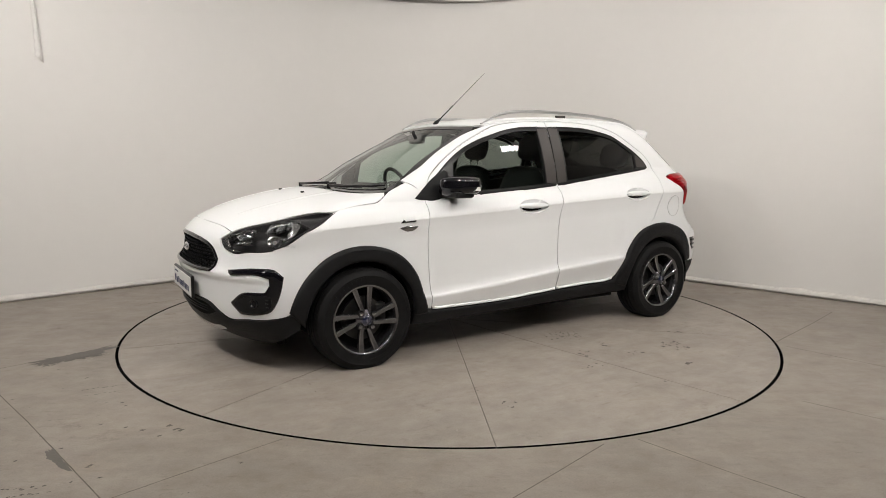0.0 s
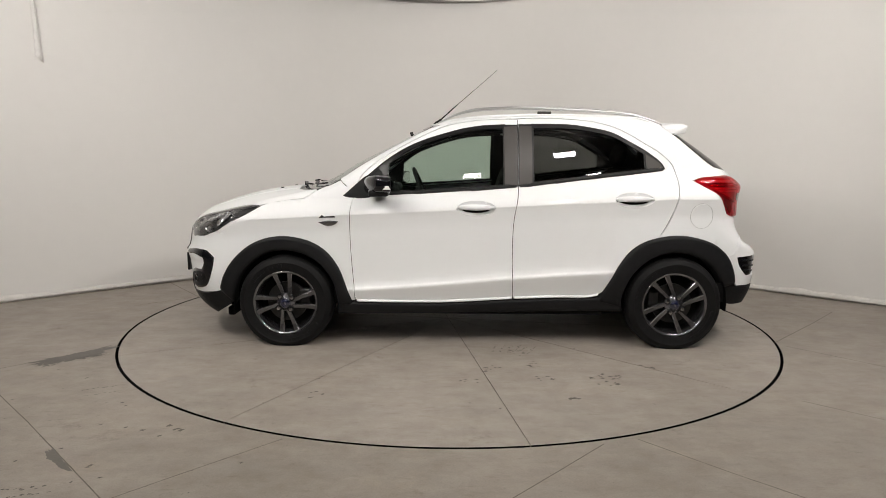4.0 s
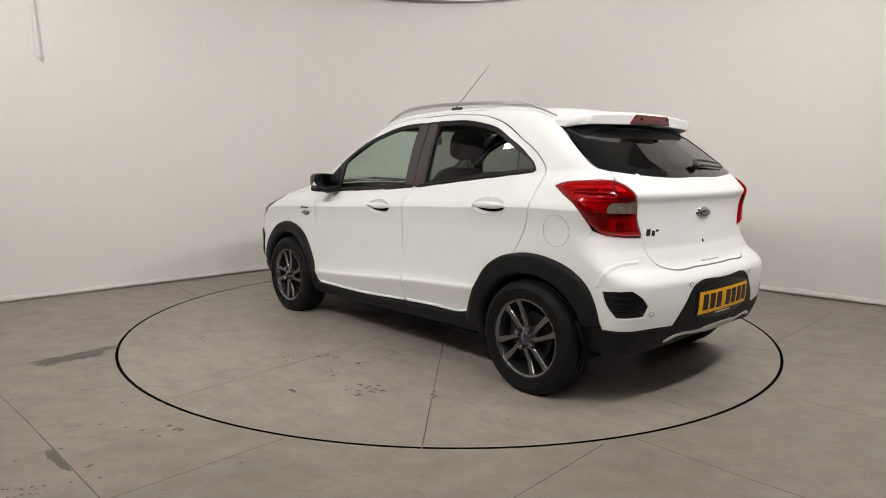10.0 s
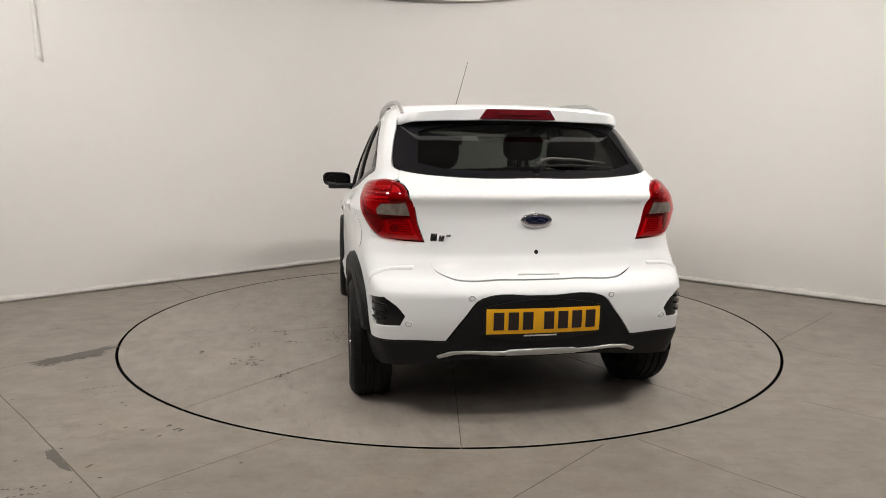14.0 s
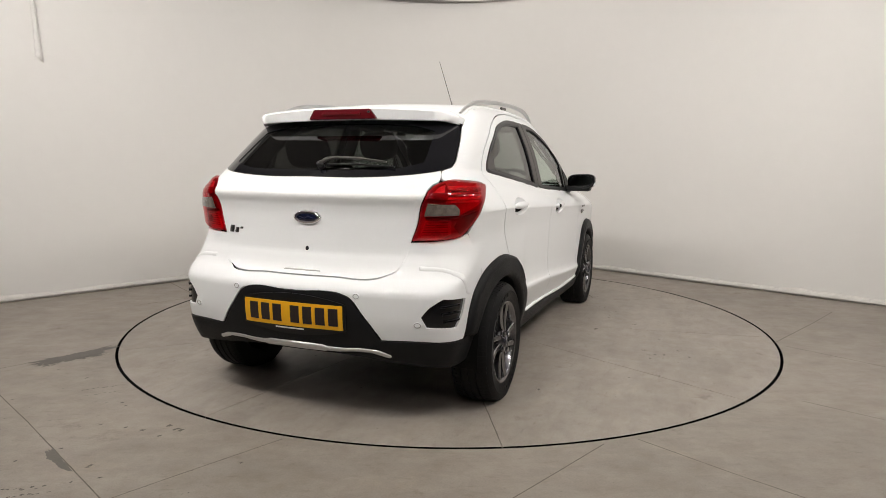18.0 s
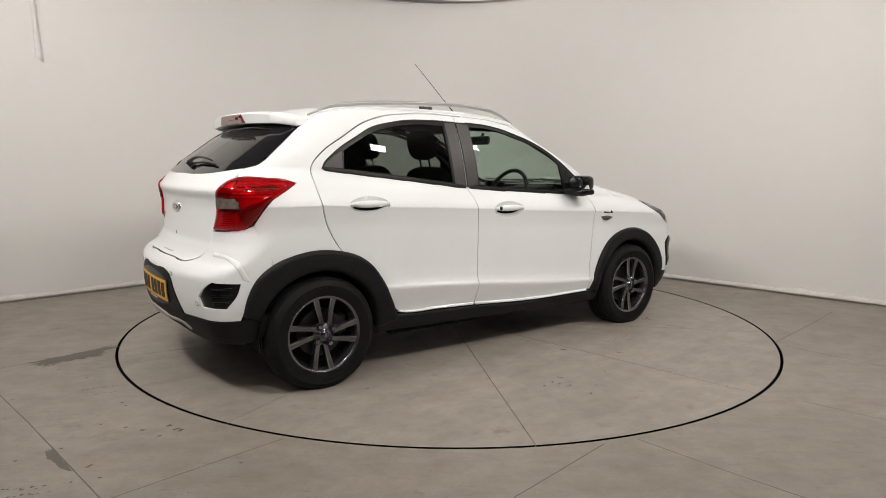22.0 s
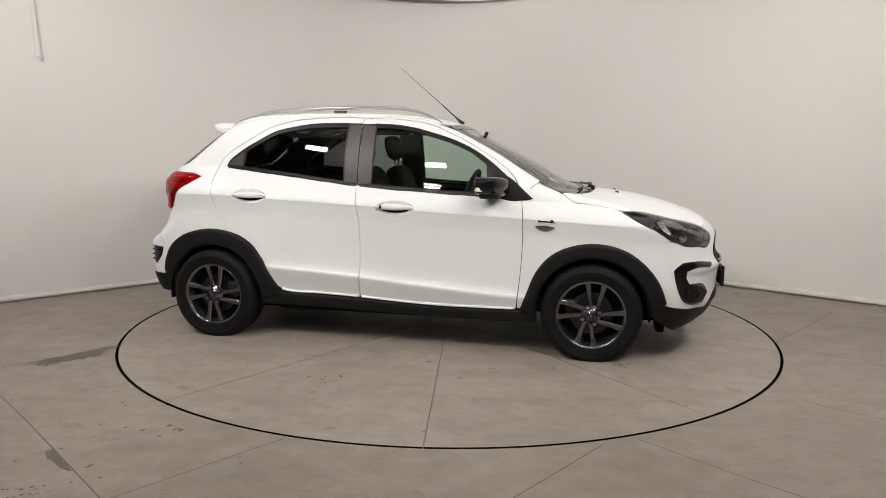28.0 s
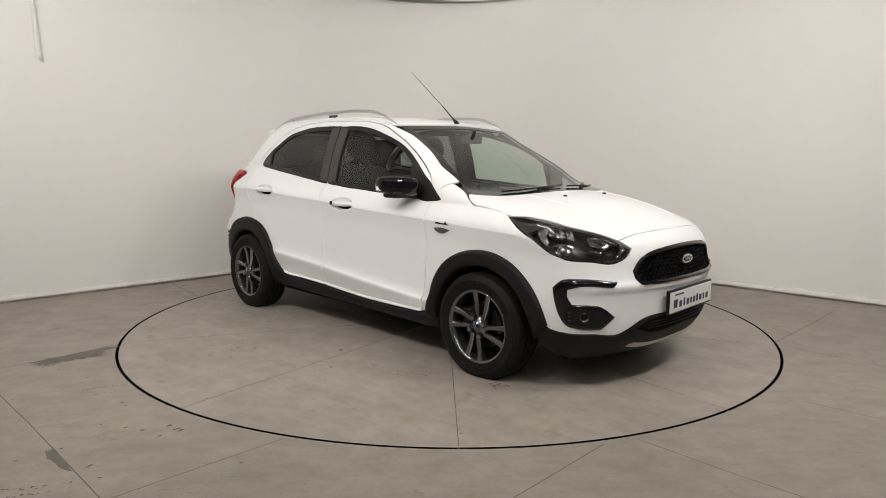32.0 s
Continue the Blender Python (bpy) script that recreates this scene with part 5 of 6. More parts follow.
def rail(s):
    """A flattened bar that rises from the roof at both ends."""
    xs = np.linspace(RAIL[0][0], RAIL[-1][0], 44)
    zs = curve([p[0] for p in RAIL[::-1]], [p[1] for p in RAIL[::-1]])(xs)
    verts, faces, n = [], [], 10
    for i, (x, z) in enumerate(zip(xs, zs)):
        e = min(i, 43 - i) / 7
        h = 0.012 * min(1, 0.45 + 0.55 * e)
        z -= 0.006 * max(0, 1 - e)
        for k in range(n):
            t = 2 * math.pi * k / n
            verts.append((x, s * 0.550 + 0.016 * min(1, 0.5 + 0.5 * e) * math.cos(t), z - 0.008 + h * math.sin(t)))
    for i in range(43):
        for k in range(n):
            j = (k + 1) % n
            faces.append((i * n + k, i * n + j, (i + 1) * n + j, (i + 1) * n + k))
    faces += [tuple(range(n)), tuple(43 * n + k for k in range(n))[::-1]]
    r = part("roof_rail", mesh_of("roof_rail", verts, faces, smooth=True), SILVER, car, "satin silver roof rail")
    for x, w in ((-0.62, 0.09), (-1.20, 0.10)):
        zr = float(on_top(np.array([(x, 0.548)]))[0, 2])
        zt = float(curve([p[0] for p in RAIL[::-1]], [p[1] for p in RAIL[::-1]])(np.array([x]))[0])
        part("rail_foot", box((w, 0.014, zt - zr - 0.012), (x, s * 0.546, (zt + zr) / 2 - 0.020), 0.004), FOIL, r, "black rail foot")
    # the rail's base strip hugs the roof
    part("rail_base", panel_mesh("rail_base", on_top, [(0.075, 0.533), (-1.392, 0.533), (-1.392, 0.563), (0.075, 0.563)], step=0.03, lift=0.008, edge=0.006, flip=s < 0), PAINT, r)


rail(1), rail(-1)

aerial = part("aerial_foot", tube([(0.105, 0.01, 1.452), (0.092, 0.01, 1.468), (0.078, 0.01, 1.482), (0.060, 0.01, 1.497)], [0.020, 0.016, 0.010, 0.007], 12), TRIM, car, "black rubber aerial foot")
part("aerial_rod", tube([(0.066, 0.01, 1.492), (-0.02, 0.009, 1.570), (-0.05, 0.008, 1.597)], [0.0048, 0.0042, 0.0036], 8), TRIM, aerial, "thick black lower rod")
part("aerial_whip", tube([(-0.045, 0.008, 1.592), (-0.20, -0.004, 1.726), (-0.345, -0.014, 1.853)], [0.0026, 0.0021, 0.0016], 6), TRIM, aerial, "thin black whip")


def egg(rx, ry, rz, power=2.6, n=22, m=14):
    """A rounded box."""
    verts, faces = [], []
    sp = lambda v: math.copysign(abs(v) ** (2 / power), v)
    for i in range(m + 1):
        b = -math.pi / 2 + math.pi * i / m
        for k in range(n):
            a = 2 * math.pi * k / n
            verts.append((rx * sp(math.cos(b)) * sp(math.cos(a)), ry * sp(math.cos(b)) * sp(math.sin(a)), rz * sp(math.sin(b))))
    for i in range(m):
        for k in range(n):
            j = (k + 1) % n
            faces.append((i * n + k, i * n + j, (i + 1) * n + j, (i + 1) * n + k))
    return verts, faces


def door_mirror(door, s):
    v, f = egg(0.078, 0.108, 0.058, 3.6)
    out = []
    for x, y, z in v:
        # pointed outwards at the front, flat at the back, lower edge rising outwards
        x = x if x > 0 else max(x, -0.052)
        x = x * (1 - 0.30 * (y / 0.105) if x > 0 else 1) - 0.030 * (y / 0.105)
        z = z + (0.012 * (y / 0.105) if z < 0 else 0.004 * (y / 0.105))
        out.append((x + 0.430, s * (y + 0.862), z + 1.043))
    f = [q[::-1] for q in f] if s < 0 else f
    m = part("door_mirror", mesh_of("door_mirror", out, f, smooth=True), GLOSS, door, "gloss black door mirror")
    face = []
    for x, y, z in [(0, 0.105 * 0.86 * math.cos(a), 0.046 * math.sin(a)) for a in [2 * math.pi * k / 24 for k in range(24)]]:
        face.append((0.374 - 0.030 * (y / 0.105), s * (y + 0.862), z + 1.046 + 0.006 * (y / 0.105)))
    part("mirror_glass", mesh_of("mirror_glass", face, [tuple(range(24)) if s > 0 else tuple(range(24))[::-1]]), CHROME, m, "mirror glass")
    ind = [(x + 0.430, s * (y + 0.862), z) for x, y, z in ((-0.060, 0.112, 1.018), (0.012, 0.088, 1.014), (0.016, 0.086, 1.036), (-0.058, 0.112, 1.040), (-0.075, 0.098, 1.018), (-0.073, 0.098, 1.040))]
    part("indicator", mesh_of("indicator", ind, [(0, 1, 2, 3), (4, 0, 3, 5)] if s < 0 else [(3, 2, 1, 0), (5, 3, 0, 4)]), PLATE, m, "clear white side indicator")
    part("mirror_lower_shell", box((0.124, 0.180, 0.040), (0.436, s * 0.838, 0.992), 0.016), CLAD, m, "grained black lower shell")
    part("mirror_stalk", tube([(0.47, s * 0.715, 0.985), (0.455, s * 0.78, 0.992), (0.44, s * 0.83, 1.0)], [0.026, 0.024, 0.022], 10), CLAD, m, "black mirror foot")


door_mirror(doors_f[0], 1)
door_mirror(doors_f[1], -1)


def over_screen(pts, lift):
    q = on_top(np.array(pts))
    return [tuple(p) for p in q + slope(q) * lift]


for arm, blade in ((([(1.02, 0.22), (0.985, 0.36), (0.915, 0.50)]), [(0.955, 0.16), (0.93, 0.34), (0.86, 0.50), (0.80, 0.585)]), (([(1.035, -0.26), (1.02, -0.10), (0.955, 0.06)]), [(0.945, -0.50), (0.972, -0.30), (0.965, -0.08), (0.93, 0.12)])):
    w = part("wiper_arm", tube(over_screen(arm, 0.020), [0.009, 0.007, 0.005], 8), TRIM, car, "black windscreen wiper arm")
    part("wiper_blade", tube(over_screen(blade, 0.010), 0.006, 6), TRIM, w, "black wiper blade")
    hub = over_screen(arm[:1], 0.020)[0]
    part("wiper_pivot", tube([(hub[0], hub[1], hub[2] - 0.02), (hub[0], hub[1], hub[2] + 0.008)], 0.013, 12), TRIM, w)
for y in (0.22, -0.22):
    q = on_top(np.array([(1.197, y)]))[0]
    part("washer_nozzle", box((0.022, 0.016, 0.012), (q[0], q[1], q[2] + 0.003), 0.004), TRIM, car, "small black washer nozzle")


def over_back(pts, lift):
    q = on_back(np.array(pts))
    return [tuple(p) for p in q + slope(q) * lift]


rw = part("rear_wiper", tube(over_back([(-0.03, 1.158), (-0.05, 1.180), (-0.10, 1.187), (-0.22, 1.182), (-0.36, 1.168)], 0.026), [0.011, 0.009, 0.007, 0.006, 0.004], 8), FOIL, gate, "dark grey rear wiper arm")
part("rear_wiper_blade", tube(over_back([(-0.06, 1.166), (-0.2, 1.170), (-0.40, 1.158)], 0.010), 0.006, 6), TRIM, gate, "black rear wiper blade")
part("rear_wiper_pivot", tube([over_back([(-0.03, 1.160)], 0.0)[0], over_back([(-0.03, 1.160)], 0.030)[0]], 0.017, 14), TRIM, gate, "black wiper pivot cap")

# seams in the paint: bonnet-to-bumper and tailgate gaps lie between the panels; two swage lines on the bonnet
for s in (False, True):
    part("bonnet_swage", panel_mesh("bonnet_swage", on_top, [(1.05, 0.40), (1.35, 0.385), (1.62, 0.33), (1.62, 0.30), (1.35, 0.345), (1.05, 0.35)], step=0.025, lift=0.005, edge=0.022, flip=s), PAINT, car, "soft raised bonnet swage")


# ---- wheels ----
def tyre_mesh():
    prof = [(0.200, -0.012), (0.208, 0.000), (0.226, 0.006), (0.248, 0.009), (0.252, 0.011), (0.256, 0.008), (0.272, 0.003), (0.283, -0.008), (0.2895, -0.022), (0.292, -0.036),
            (0.293, -0.052), (0.286, -0.054), (0.286, -0.060), (0.293, -0.062), (0.293, -0.088), (0.286, -0.090), (0.286, -0.098), (0.293, -0.100), (0.293, -0.126), (0.286, -0.128), (0.286, -0.134), (0.293, -0.136),
            (0.292, -0.152), (0.287, -0.170), (0.272, -0.184), (0.248, -0.190), (0.215, -0.188), (0.200, -0.180)]
    v, f = lathe(prof, 72)
    # shoulder blocks
    for i in range(72):
        a = 2 * math.pi * (i + 0.15) / 72
        b = 2 * math.pi * (i + 0.75) / 72
        for ys in ((-0.006, -0.026, -0.048), (-0.182, -0.164, -0.140)):
            k = len(v)
            for ang in (a, b):
                for r0, r1, y in ((0.277, 0.2835, ys[0]), (0.285, 0.2925, ys[1]), (0.288, 0.2945, ys[2])):
                    v.append((r1 * math.cos(ang), y, r1 * math.sin(ang)))
                    v.append((r0 * math.cos(ang), y, r0 * math.sin(ang)))
            f += [(k, k + 2, k + 8, k + 6), (k + 2, k + 4, k + 10, k + 8), (k, k + 1, k + 3, k + 2), (k + 2, k + 3, k + 5, k + 4), (k + 6, k + 8, k + 9, k + 7), (k + 8, k + 10, k + 11, k + 9), (k, k + 6, k + 7, k + 1), (k + 4, k + 5, k + 11, k + 10)]
    return v, f


def tyre_on_floor(turn, hub_z):
    """The tyre as it stands under the car's weight: flat where it meets the floor, bulging a little above."""
    a, out = radians(turn), []
    for x, y, z in TYRE_FORM[0]:
        r = math.hypot(x, z)
        k = 1 + 0.009 / r * max(0.0, min(1.0, (r - 0.205) / 0.05))
        gx, gz = k * (x * math.cos(a) + z * math.sin(a)), k * (z * math.cos(a) - x * math.sin(a))
        sag = max(0.0, -gz - hub_z + 0.0005)
        squat = max(0.0, (-gz - 0.19) / 0.11)
        y += (0.010 if y > -0.09 else -0.010) * squat ** 2 * max(0.0, 1 - abs(gx) / 0.13)
        gz += sag
        out.append((gx * math.cos(a) - gz * math.sin(a), y, gz * math.cos(a) + gx * math.sin(a)))
    me = mesh_of("tyre", out, TYRE_FORM[1], smooth=True)
    me.set_sharp_from_angle(angle=radians(35))
    return me


def sidewall_marks():
    """A raised bar of worn lettering on the sidewall."""
    v, f = [], []
    a0, a1 = radians(-2.3), radians(2.3)
    for a in (a0, a1):
        for r in (0.232, 0.252):
            for y in (0.006, 0.0115):
                v.append((r * math.cos(a), y, r * math.sin(a)))
    f += [(1, 3, 7, 5), (0, 1, 5, 4), (2, 6, 7, 3), (0, 2, 3, 1), (4, 5, 7, 6)]
    return mesh_of("sidewall_mark", v, f)


def rim_mesh():
    v, f = lathe([(0.206, -0.012), (0.208, -0.002), (0.205, 0.002), (0.197, 0.001), (0.190, -0.010), (0.184, -0.030), (0.176, -0.060), (0.172, -0.150), (0.198, -0.176)], 56)
    me = mesh_of("wheel", v, f, smooth=True)
    return me


def spoke_mesh(start, end):
    """One flat-faced spoke from the hub to the rim."""
    a, b = radians(start), radians(end)
    p, q = Vector((0.052 * math.cos(a), 0.052 * math.sin(a))), Vector((0.195 * math.cos(b), 0.195 * math.sin(b)))
    d = (q - p).normalized()
    n = Vector((-d.y, d.x))
    v, f = [], []
    for i in range(7):
        t = i / 6
        c = p.lerp(q, t)
        w, y = 0.0128 + 0.005 * t * t, -0.006 - 0.010 * math.sin(math.pi * min(1, t * 1.05)) * 0.6 + 0.003 * t
        for o, dy in ((-1.0, -0.034), (-1.0, -0.005), (-0.70, 0.0), (0.70, 0.0), (1.0, -0.005), (1.0, -0.034)):
            e = c + n * w * o
            v.append((e.x, y + dy, e.y))
    for i in range(6):
        for k in range(5):
            f.append((i * 6 + k, i * 6 + k + 1, (i + 1) * 6 + k + 1, (i + 1) * 6 + k))
    me = mesh_of("spoke", v, f)
    me.materials.append(ALLOY)
    me.materials.append(BRIGHT)
    # bevels take a lighter metal: the edge highlights are put into the colour
    for i, poly in enumerate(me.polygons):
        poly.material_index = 1 if i % 5 in (1, 3) else 0
    return me


TYRE_FORM, MARKS, RIM = tyre_mesh(), sidewall_marks(), rim_mesh()
SPOKES = [[spoke_mesh(90 * k + 12 - 22 * h, 90 * k - 14.5 * h) for h in (-1, 1)] for k in range(4)]
hubv, hubf = lathe([(0.064, -0.040), (0.063, -0.018), (0.056, -0.010), (0.036, -0.004), (0.034, 0.002), (0.030, 0.005), (0.001, 0.006)], 32)
HUB = mesh_of("hub", hubv, hubf, smooth=True)
lipv, lipf = lathe([(0.2055, 0.0025), (0.1980, 0.0015), (0.1905, -0.0095)], 56)
LIP = mesh_of("rim_lip", lipv, lipf, smooth=True)
capv, capf = lathe([(0.029, 0.004), (0.028, 0.008), (0.001, 0.0095)], 24)
CAP = mesh_of("hub_cap", capv, capf, smooth=True)
nutv, nutf = lathe([(0.0150, -0.010), (0.0150, 0.006), (0.012, 0.011), (0.0005, 0.0125)], 8)
NUT = mesh_of("wheel_nut", nutv, nutf)
wellv, wellf = lathe([(0.0205, 0.0), (0.0195, 0.001), (0.0125, 0.0005)], 18)
WELL = mesh_of("nut_well", wellv, wellf, smooth=True)
discv, discf = lathe([(0.05, -0.060), (0.128, -0.060), (0.128, -0.082), (0.05, -0.082)], 40)
DISC = mesh_of("brake_disc", discv, discf, smooth=True)
DISC.set_sharp_from_angle(angle=radians(40))
backv, backf = lathe([(0.176, -0.100), (0.001, -0.100)], 32)
BACK = mesh_of("back_plate", backv, backf)
markv, markf = egg(0.012, 0.001, 0.006, 2.0, 12, 8)
MARK = mesh_of("cap_mark", markv, markf)

for (x, hub_z), s, turn in ((FRONT_HUB, 1, 96), (REAR_HUB, 1, 120), (FRONT_HUB, -1, 82), (REAR_HUB, -1, 88)):
    # seen from outside, angles run anticlockwise; on the left flank x runs to the picture's left
    m = pose(x, s * TRACK, hub_z, 0, 0, 0 if s > 0 else 180)
    wheel = part("wheel", RIM, ALLOY, car, "gunmetal eight-spoke alloy wheel", at=m @ pose(0, 0, 0, 0, turn, 0))
    part("rim_lip", LIP, ALLOY, wheel, "satin gunmetal rim lip")
    part("tyre", tyre_on_floor(turn, hub_z), RUBBER, wheel, "black road tyre")
    for k in range(16):
        part("sidewall_mark", MARKS, RUBBER, wheel, at=pose(0, 0, 0, 0, (k % 8) * 7 + 180 * (k // 8), 0))
    part("hub", HUB, ALLOY, wheel)
    part("hub_cap", CAP, BLUE, wheel, "dark blue hub cap")
    part("cap_mark", MARK, SMOKED, wheel, at=pose(0, 0.0098, 0))
    part("brake_disc", DISC, STEEL, wheel, "steel brake disc")
    part("back_plate", BACK, UNDER, wheel)
    for k in range(4):
        for h in (0, 1):
            part("spoke", SPOKES[k][h], ALLOY, wheel)
        a = radians(90 * k + 57)
        part("wheel_nut", NUT, SMOKED, wheel, at=pose(0.054 * math.cos(a), -0.001, 0.054 * math.sin(a)))
        part("nut_well", WELL, TRIM, wheel, at=pose(0.054 * math.cos(a), -0.0022, 0.054 * math.sin(a)))
    part("brake_caliper", box((0.075, 0.06, 0.10), (0, 0, 0), 0.012), STEEL, car, "cast brake caliper", at=pose(x - 0.115 if x > 0 else x + 0.115, s * 0.74, hub_z + 0.03))
    v, f = lathe([(0.343, s * 0.52), (0.343, s * 0.79)], 28, arc=(-8, 188))
    part("wheel_liner", mesh_of("wheel_liner", v, f, smooth=True), UNDER, car, "dark wheel-arch liner", at=pose(x, 0, 0.288))
    v, f = lathe([(0.343, s * 0.53), (0.02, s * 0.53)], 28, arc=(-8, 188))
    part("liner_wall", mesh_of("liner_wall", v, f), UNDER, car, at=pose(x, 0, 0.288))

# underside
part("floor_pan", merged(box((3.25, 1.06, 0.05), (-0.05, 0, 0.245), 0.01), box((1.62, 1.50, 0.05), (-0.19, 0, 0.228), 0.01)), UNDER, car, "dark underbody")
part("front_undertray", box((0.30, 1.06, 0.05), (1.48, 0, 0.225), 0.02), UNDER, car)
part("exhaust_box", merged(box((0.18, 0.62, 0.10), (-1.74, 0.05, 0.31), 0.04)), UNDER, car, "dark silencer")
for s in (1, -1):
    part("air_deflector", box((0.05, 0.16, 0.06), (1.47, s * 0.52, 0.175), 0.012), UNDER, car, "black rubber air deflector")
    part("rear_axle_arm", box((0.5, 0.06, 0.06), (-1.25, s * 0.55, 0.20), 0.02), UNDER, car)
part("axle_beam", tube([(-1.444, -0.60, 0.26), (-1.444, 0.60, 0.26)], 0.045, 12), UNDER, car)

# ---- cabin ----
part("cabin_floor", box((2.6, 1.36, 0.03), (-0.55, 0, 0.31)), CABIN, car)
part("bulkhead", box((0.03, 1.36, 0.62), (0.83, 0, 0.60)), CABIN, car)
part("boot_floor", box((0.62, 1.15, 0.40), (-1.52, 0, 0.55), 0.02), CABIN, car)
part("parcel_shelf", box((0.36, 1.10, 0.02), (-1.58, 0, 1.06), 0.006), CABIN, car, "dark parcel shelf")


pair("door_card", on_side, [(0.56, 0.36), (0.55, 0.93), (0.03, 0.985), (-0.40, 1.015), (-0.40, 0.36)], CABIN, doors_f, "dark door lining", step=0.08, lift=-0.085)
pair("door_card", on_side, [(-0.48, 0.36), (-0.48, 1.02), (-0.893, 1.073), (-1.33, 1.13), (-1.36, 0.80), (-1.0, 0.42)], CABIN, doors_r, "dark door lining", step=0.08, lift=-0.085)
pair("quarter_lining", on_side, [(-1.40, 0.62), (-1.42, 1.14), (-1.32, 1.25), (-1.22, 1.33), (-1.05, 1.43), (-1.42, 1.42), (-1.52, 1.32), (-1.72, 1.18), (-1.72, 0.62)], CABIN, CAR2, "dark quarter lining", step=0.08, lift=-0.05)
pair("pillar_lining", on_side, [(-0.36, 0.98), (-0.37, 1.42), (-0.52, 1.42), (-0.52, 0.98)], CABIN, CAR2, "dark pillar lining", step=0.06, lift=-0.035)
pair("pillar_lining", on_side, [(0.70, 1.02), (0.55, 1.13), (0.40, 1.225), (0.27, 1.29), (0.13, 1.355), (0.0, 1.40), (0.08, 1.43), (0.2, 1.36), (0.44, 1.232), (0.60, 1.138), (0.72, 1.065)], CABIN, CAR2, "dark windscreen pillar lining", step=0.06, lift=-0.025)
panel("roof_lining", on_top, both_sides([(0.10, 0), (0.08, 0.45), (0.0, 0.545), (-1.35, 0.545), (-1.40, 0)]), LINING, car, "light grey roof lining", step=0.10, lift=-0.035)
pair("roof_edge_lining", on_side, [(0.02, 1.385), (-0.08, 1.41), (-0.2, 1.425), (-0.36, 1.433), (-0.6, 1.437), (-0.8, 1.432), (-0.95, 1.412), (-1.09, 1.372), (-1.12, 1.42), (-0.9, 1.458), (-0.4, 1.468), (-0.05, 1.44)], CABIN, CAR2, step=0.06, lift=-0.03)

dash = merged(box((0.42, 1.32, 0.30), (0.62, 0, 0.80), 0.06, (0, -8, 0), 3), box((0.20, 1.28, 0.10), (0.52, 0, 0.93), 0.04, (0, -14, 0), 3))
dash = part("dashboard", dash, CABIN, car, "dark grey dashboard")
part("instrument_hood", box((0.16, 0.36, 0.09), (0.46, -0.36, 0.975), 0.04, (0, -10, 0), 3), CABIN, dash, "hooded instrument cluster")
part("centre_screen", box((0.02, 0.20, 0.12), (0.43, 0, 0.985), 0.008, (0, -12, 0)), GLOSS, dash, "black centre screen")
part("centre_console", box((0.60, 0.22, 0.34), (0.15, 0, 0.50), 0.04), CABIN, dash)
wv, wf = lathe([(0.185 + 0.014 * math.cos(a), 0.014 * math.sin(a)) for a in [2 * math.pi * k / 10 for k in range(10)]], 40, closed=True)
wheel_at = pose(0.215, -0.36, 0.955) @ pose(0, 0, 0, 0, 0, 90) @ pose(0, 0, 0, 22, 0, 0)
steer = part("steering_wheel", mesh_of("steering_wheel", wv, wf, smooth=True), CABIN, dash, "black steering wheel", at=wheel_at)
part("wheel_boss", merged(box((0.16, 0.05, 0.11), (0, -0.02, 0), 0.02), box((0.36, 0.02, 0.035), (0, -0.005, 0.01), 0.008), box((0.035, 0.02, 0.18), (0, -0.005, -0.09), 0.008)), CABIN, dash, at=wheel_at)
mir = part("rear_view_mirror", box((0.03, 0.21, 0.065), (0.255, 0, 1.345), 0.014, (0, 10, 0)), CABIN, car, "black rear-view mirror")
part("mirror_stem", tube([(0.27, 0, 1.36), (0.285, 0, 1.40)], 0.012, 8), CABIN, mir)


def seat(x, y, w, name, label, rake):
    """Cushion, back and headrest with its two posts."""
    v, f = egg(0.26, w / 2, 0.085, 4, 28, 12)
    base = part(name, mesh_of(name, [(a + x + 0.05, b + y, c + 0.52) for a, b, c in v], f, smooth=True), FABRIC, car, label)
    v, f = egg(0.075, w / 2, 0.33, 4, 28, 14)
    m = pose(x - 0.26, y, 0.83, 0, -rake, 0)
    part("seat_back", mesh_of("seat_back", v, f, smooth=True), FABRIC, base, at=m)
    return base, m


def headrest(base, m, dy, up=0.0, w=0.135):
    v, f = egg(0.048, w, 0.095, 3.2, 24, 12)
    part("headrest", mesh_of("headrest", v, f, smooth=True), FABRIC, base, "dark headrest", at=m @ pose(0.005, dy, 0.455 + up))
    for k in (-0.05, 0.05):
        part("headrest_post", tube([(0, dy + k, 0.28), (0, dy + k, 0.40 + up)], 0.006, 8), CHROME, base, at=m)


for y in (0.36, -0.36):
    b, m = seat(-0.15, y, 0.48, "front_seat", "charcoal fabric front seat", 14)
    headrest(b, m, 0, 0.02)
b, m = seat(-0.98, 0, 1.24, "rear_bench", "charcoal fabric rear bench seat", 16)
for y in (0.38, -0.38):
    headrest(b, m, y, -0.03)


# ---- turntable: ten concrete wedges that turn in the pit ----
table = thing("turntable", "round grey concrete turntable of ten wedge slabs, flush with the floor", "turntable")


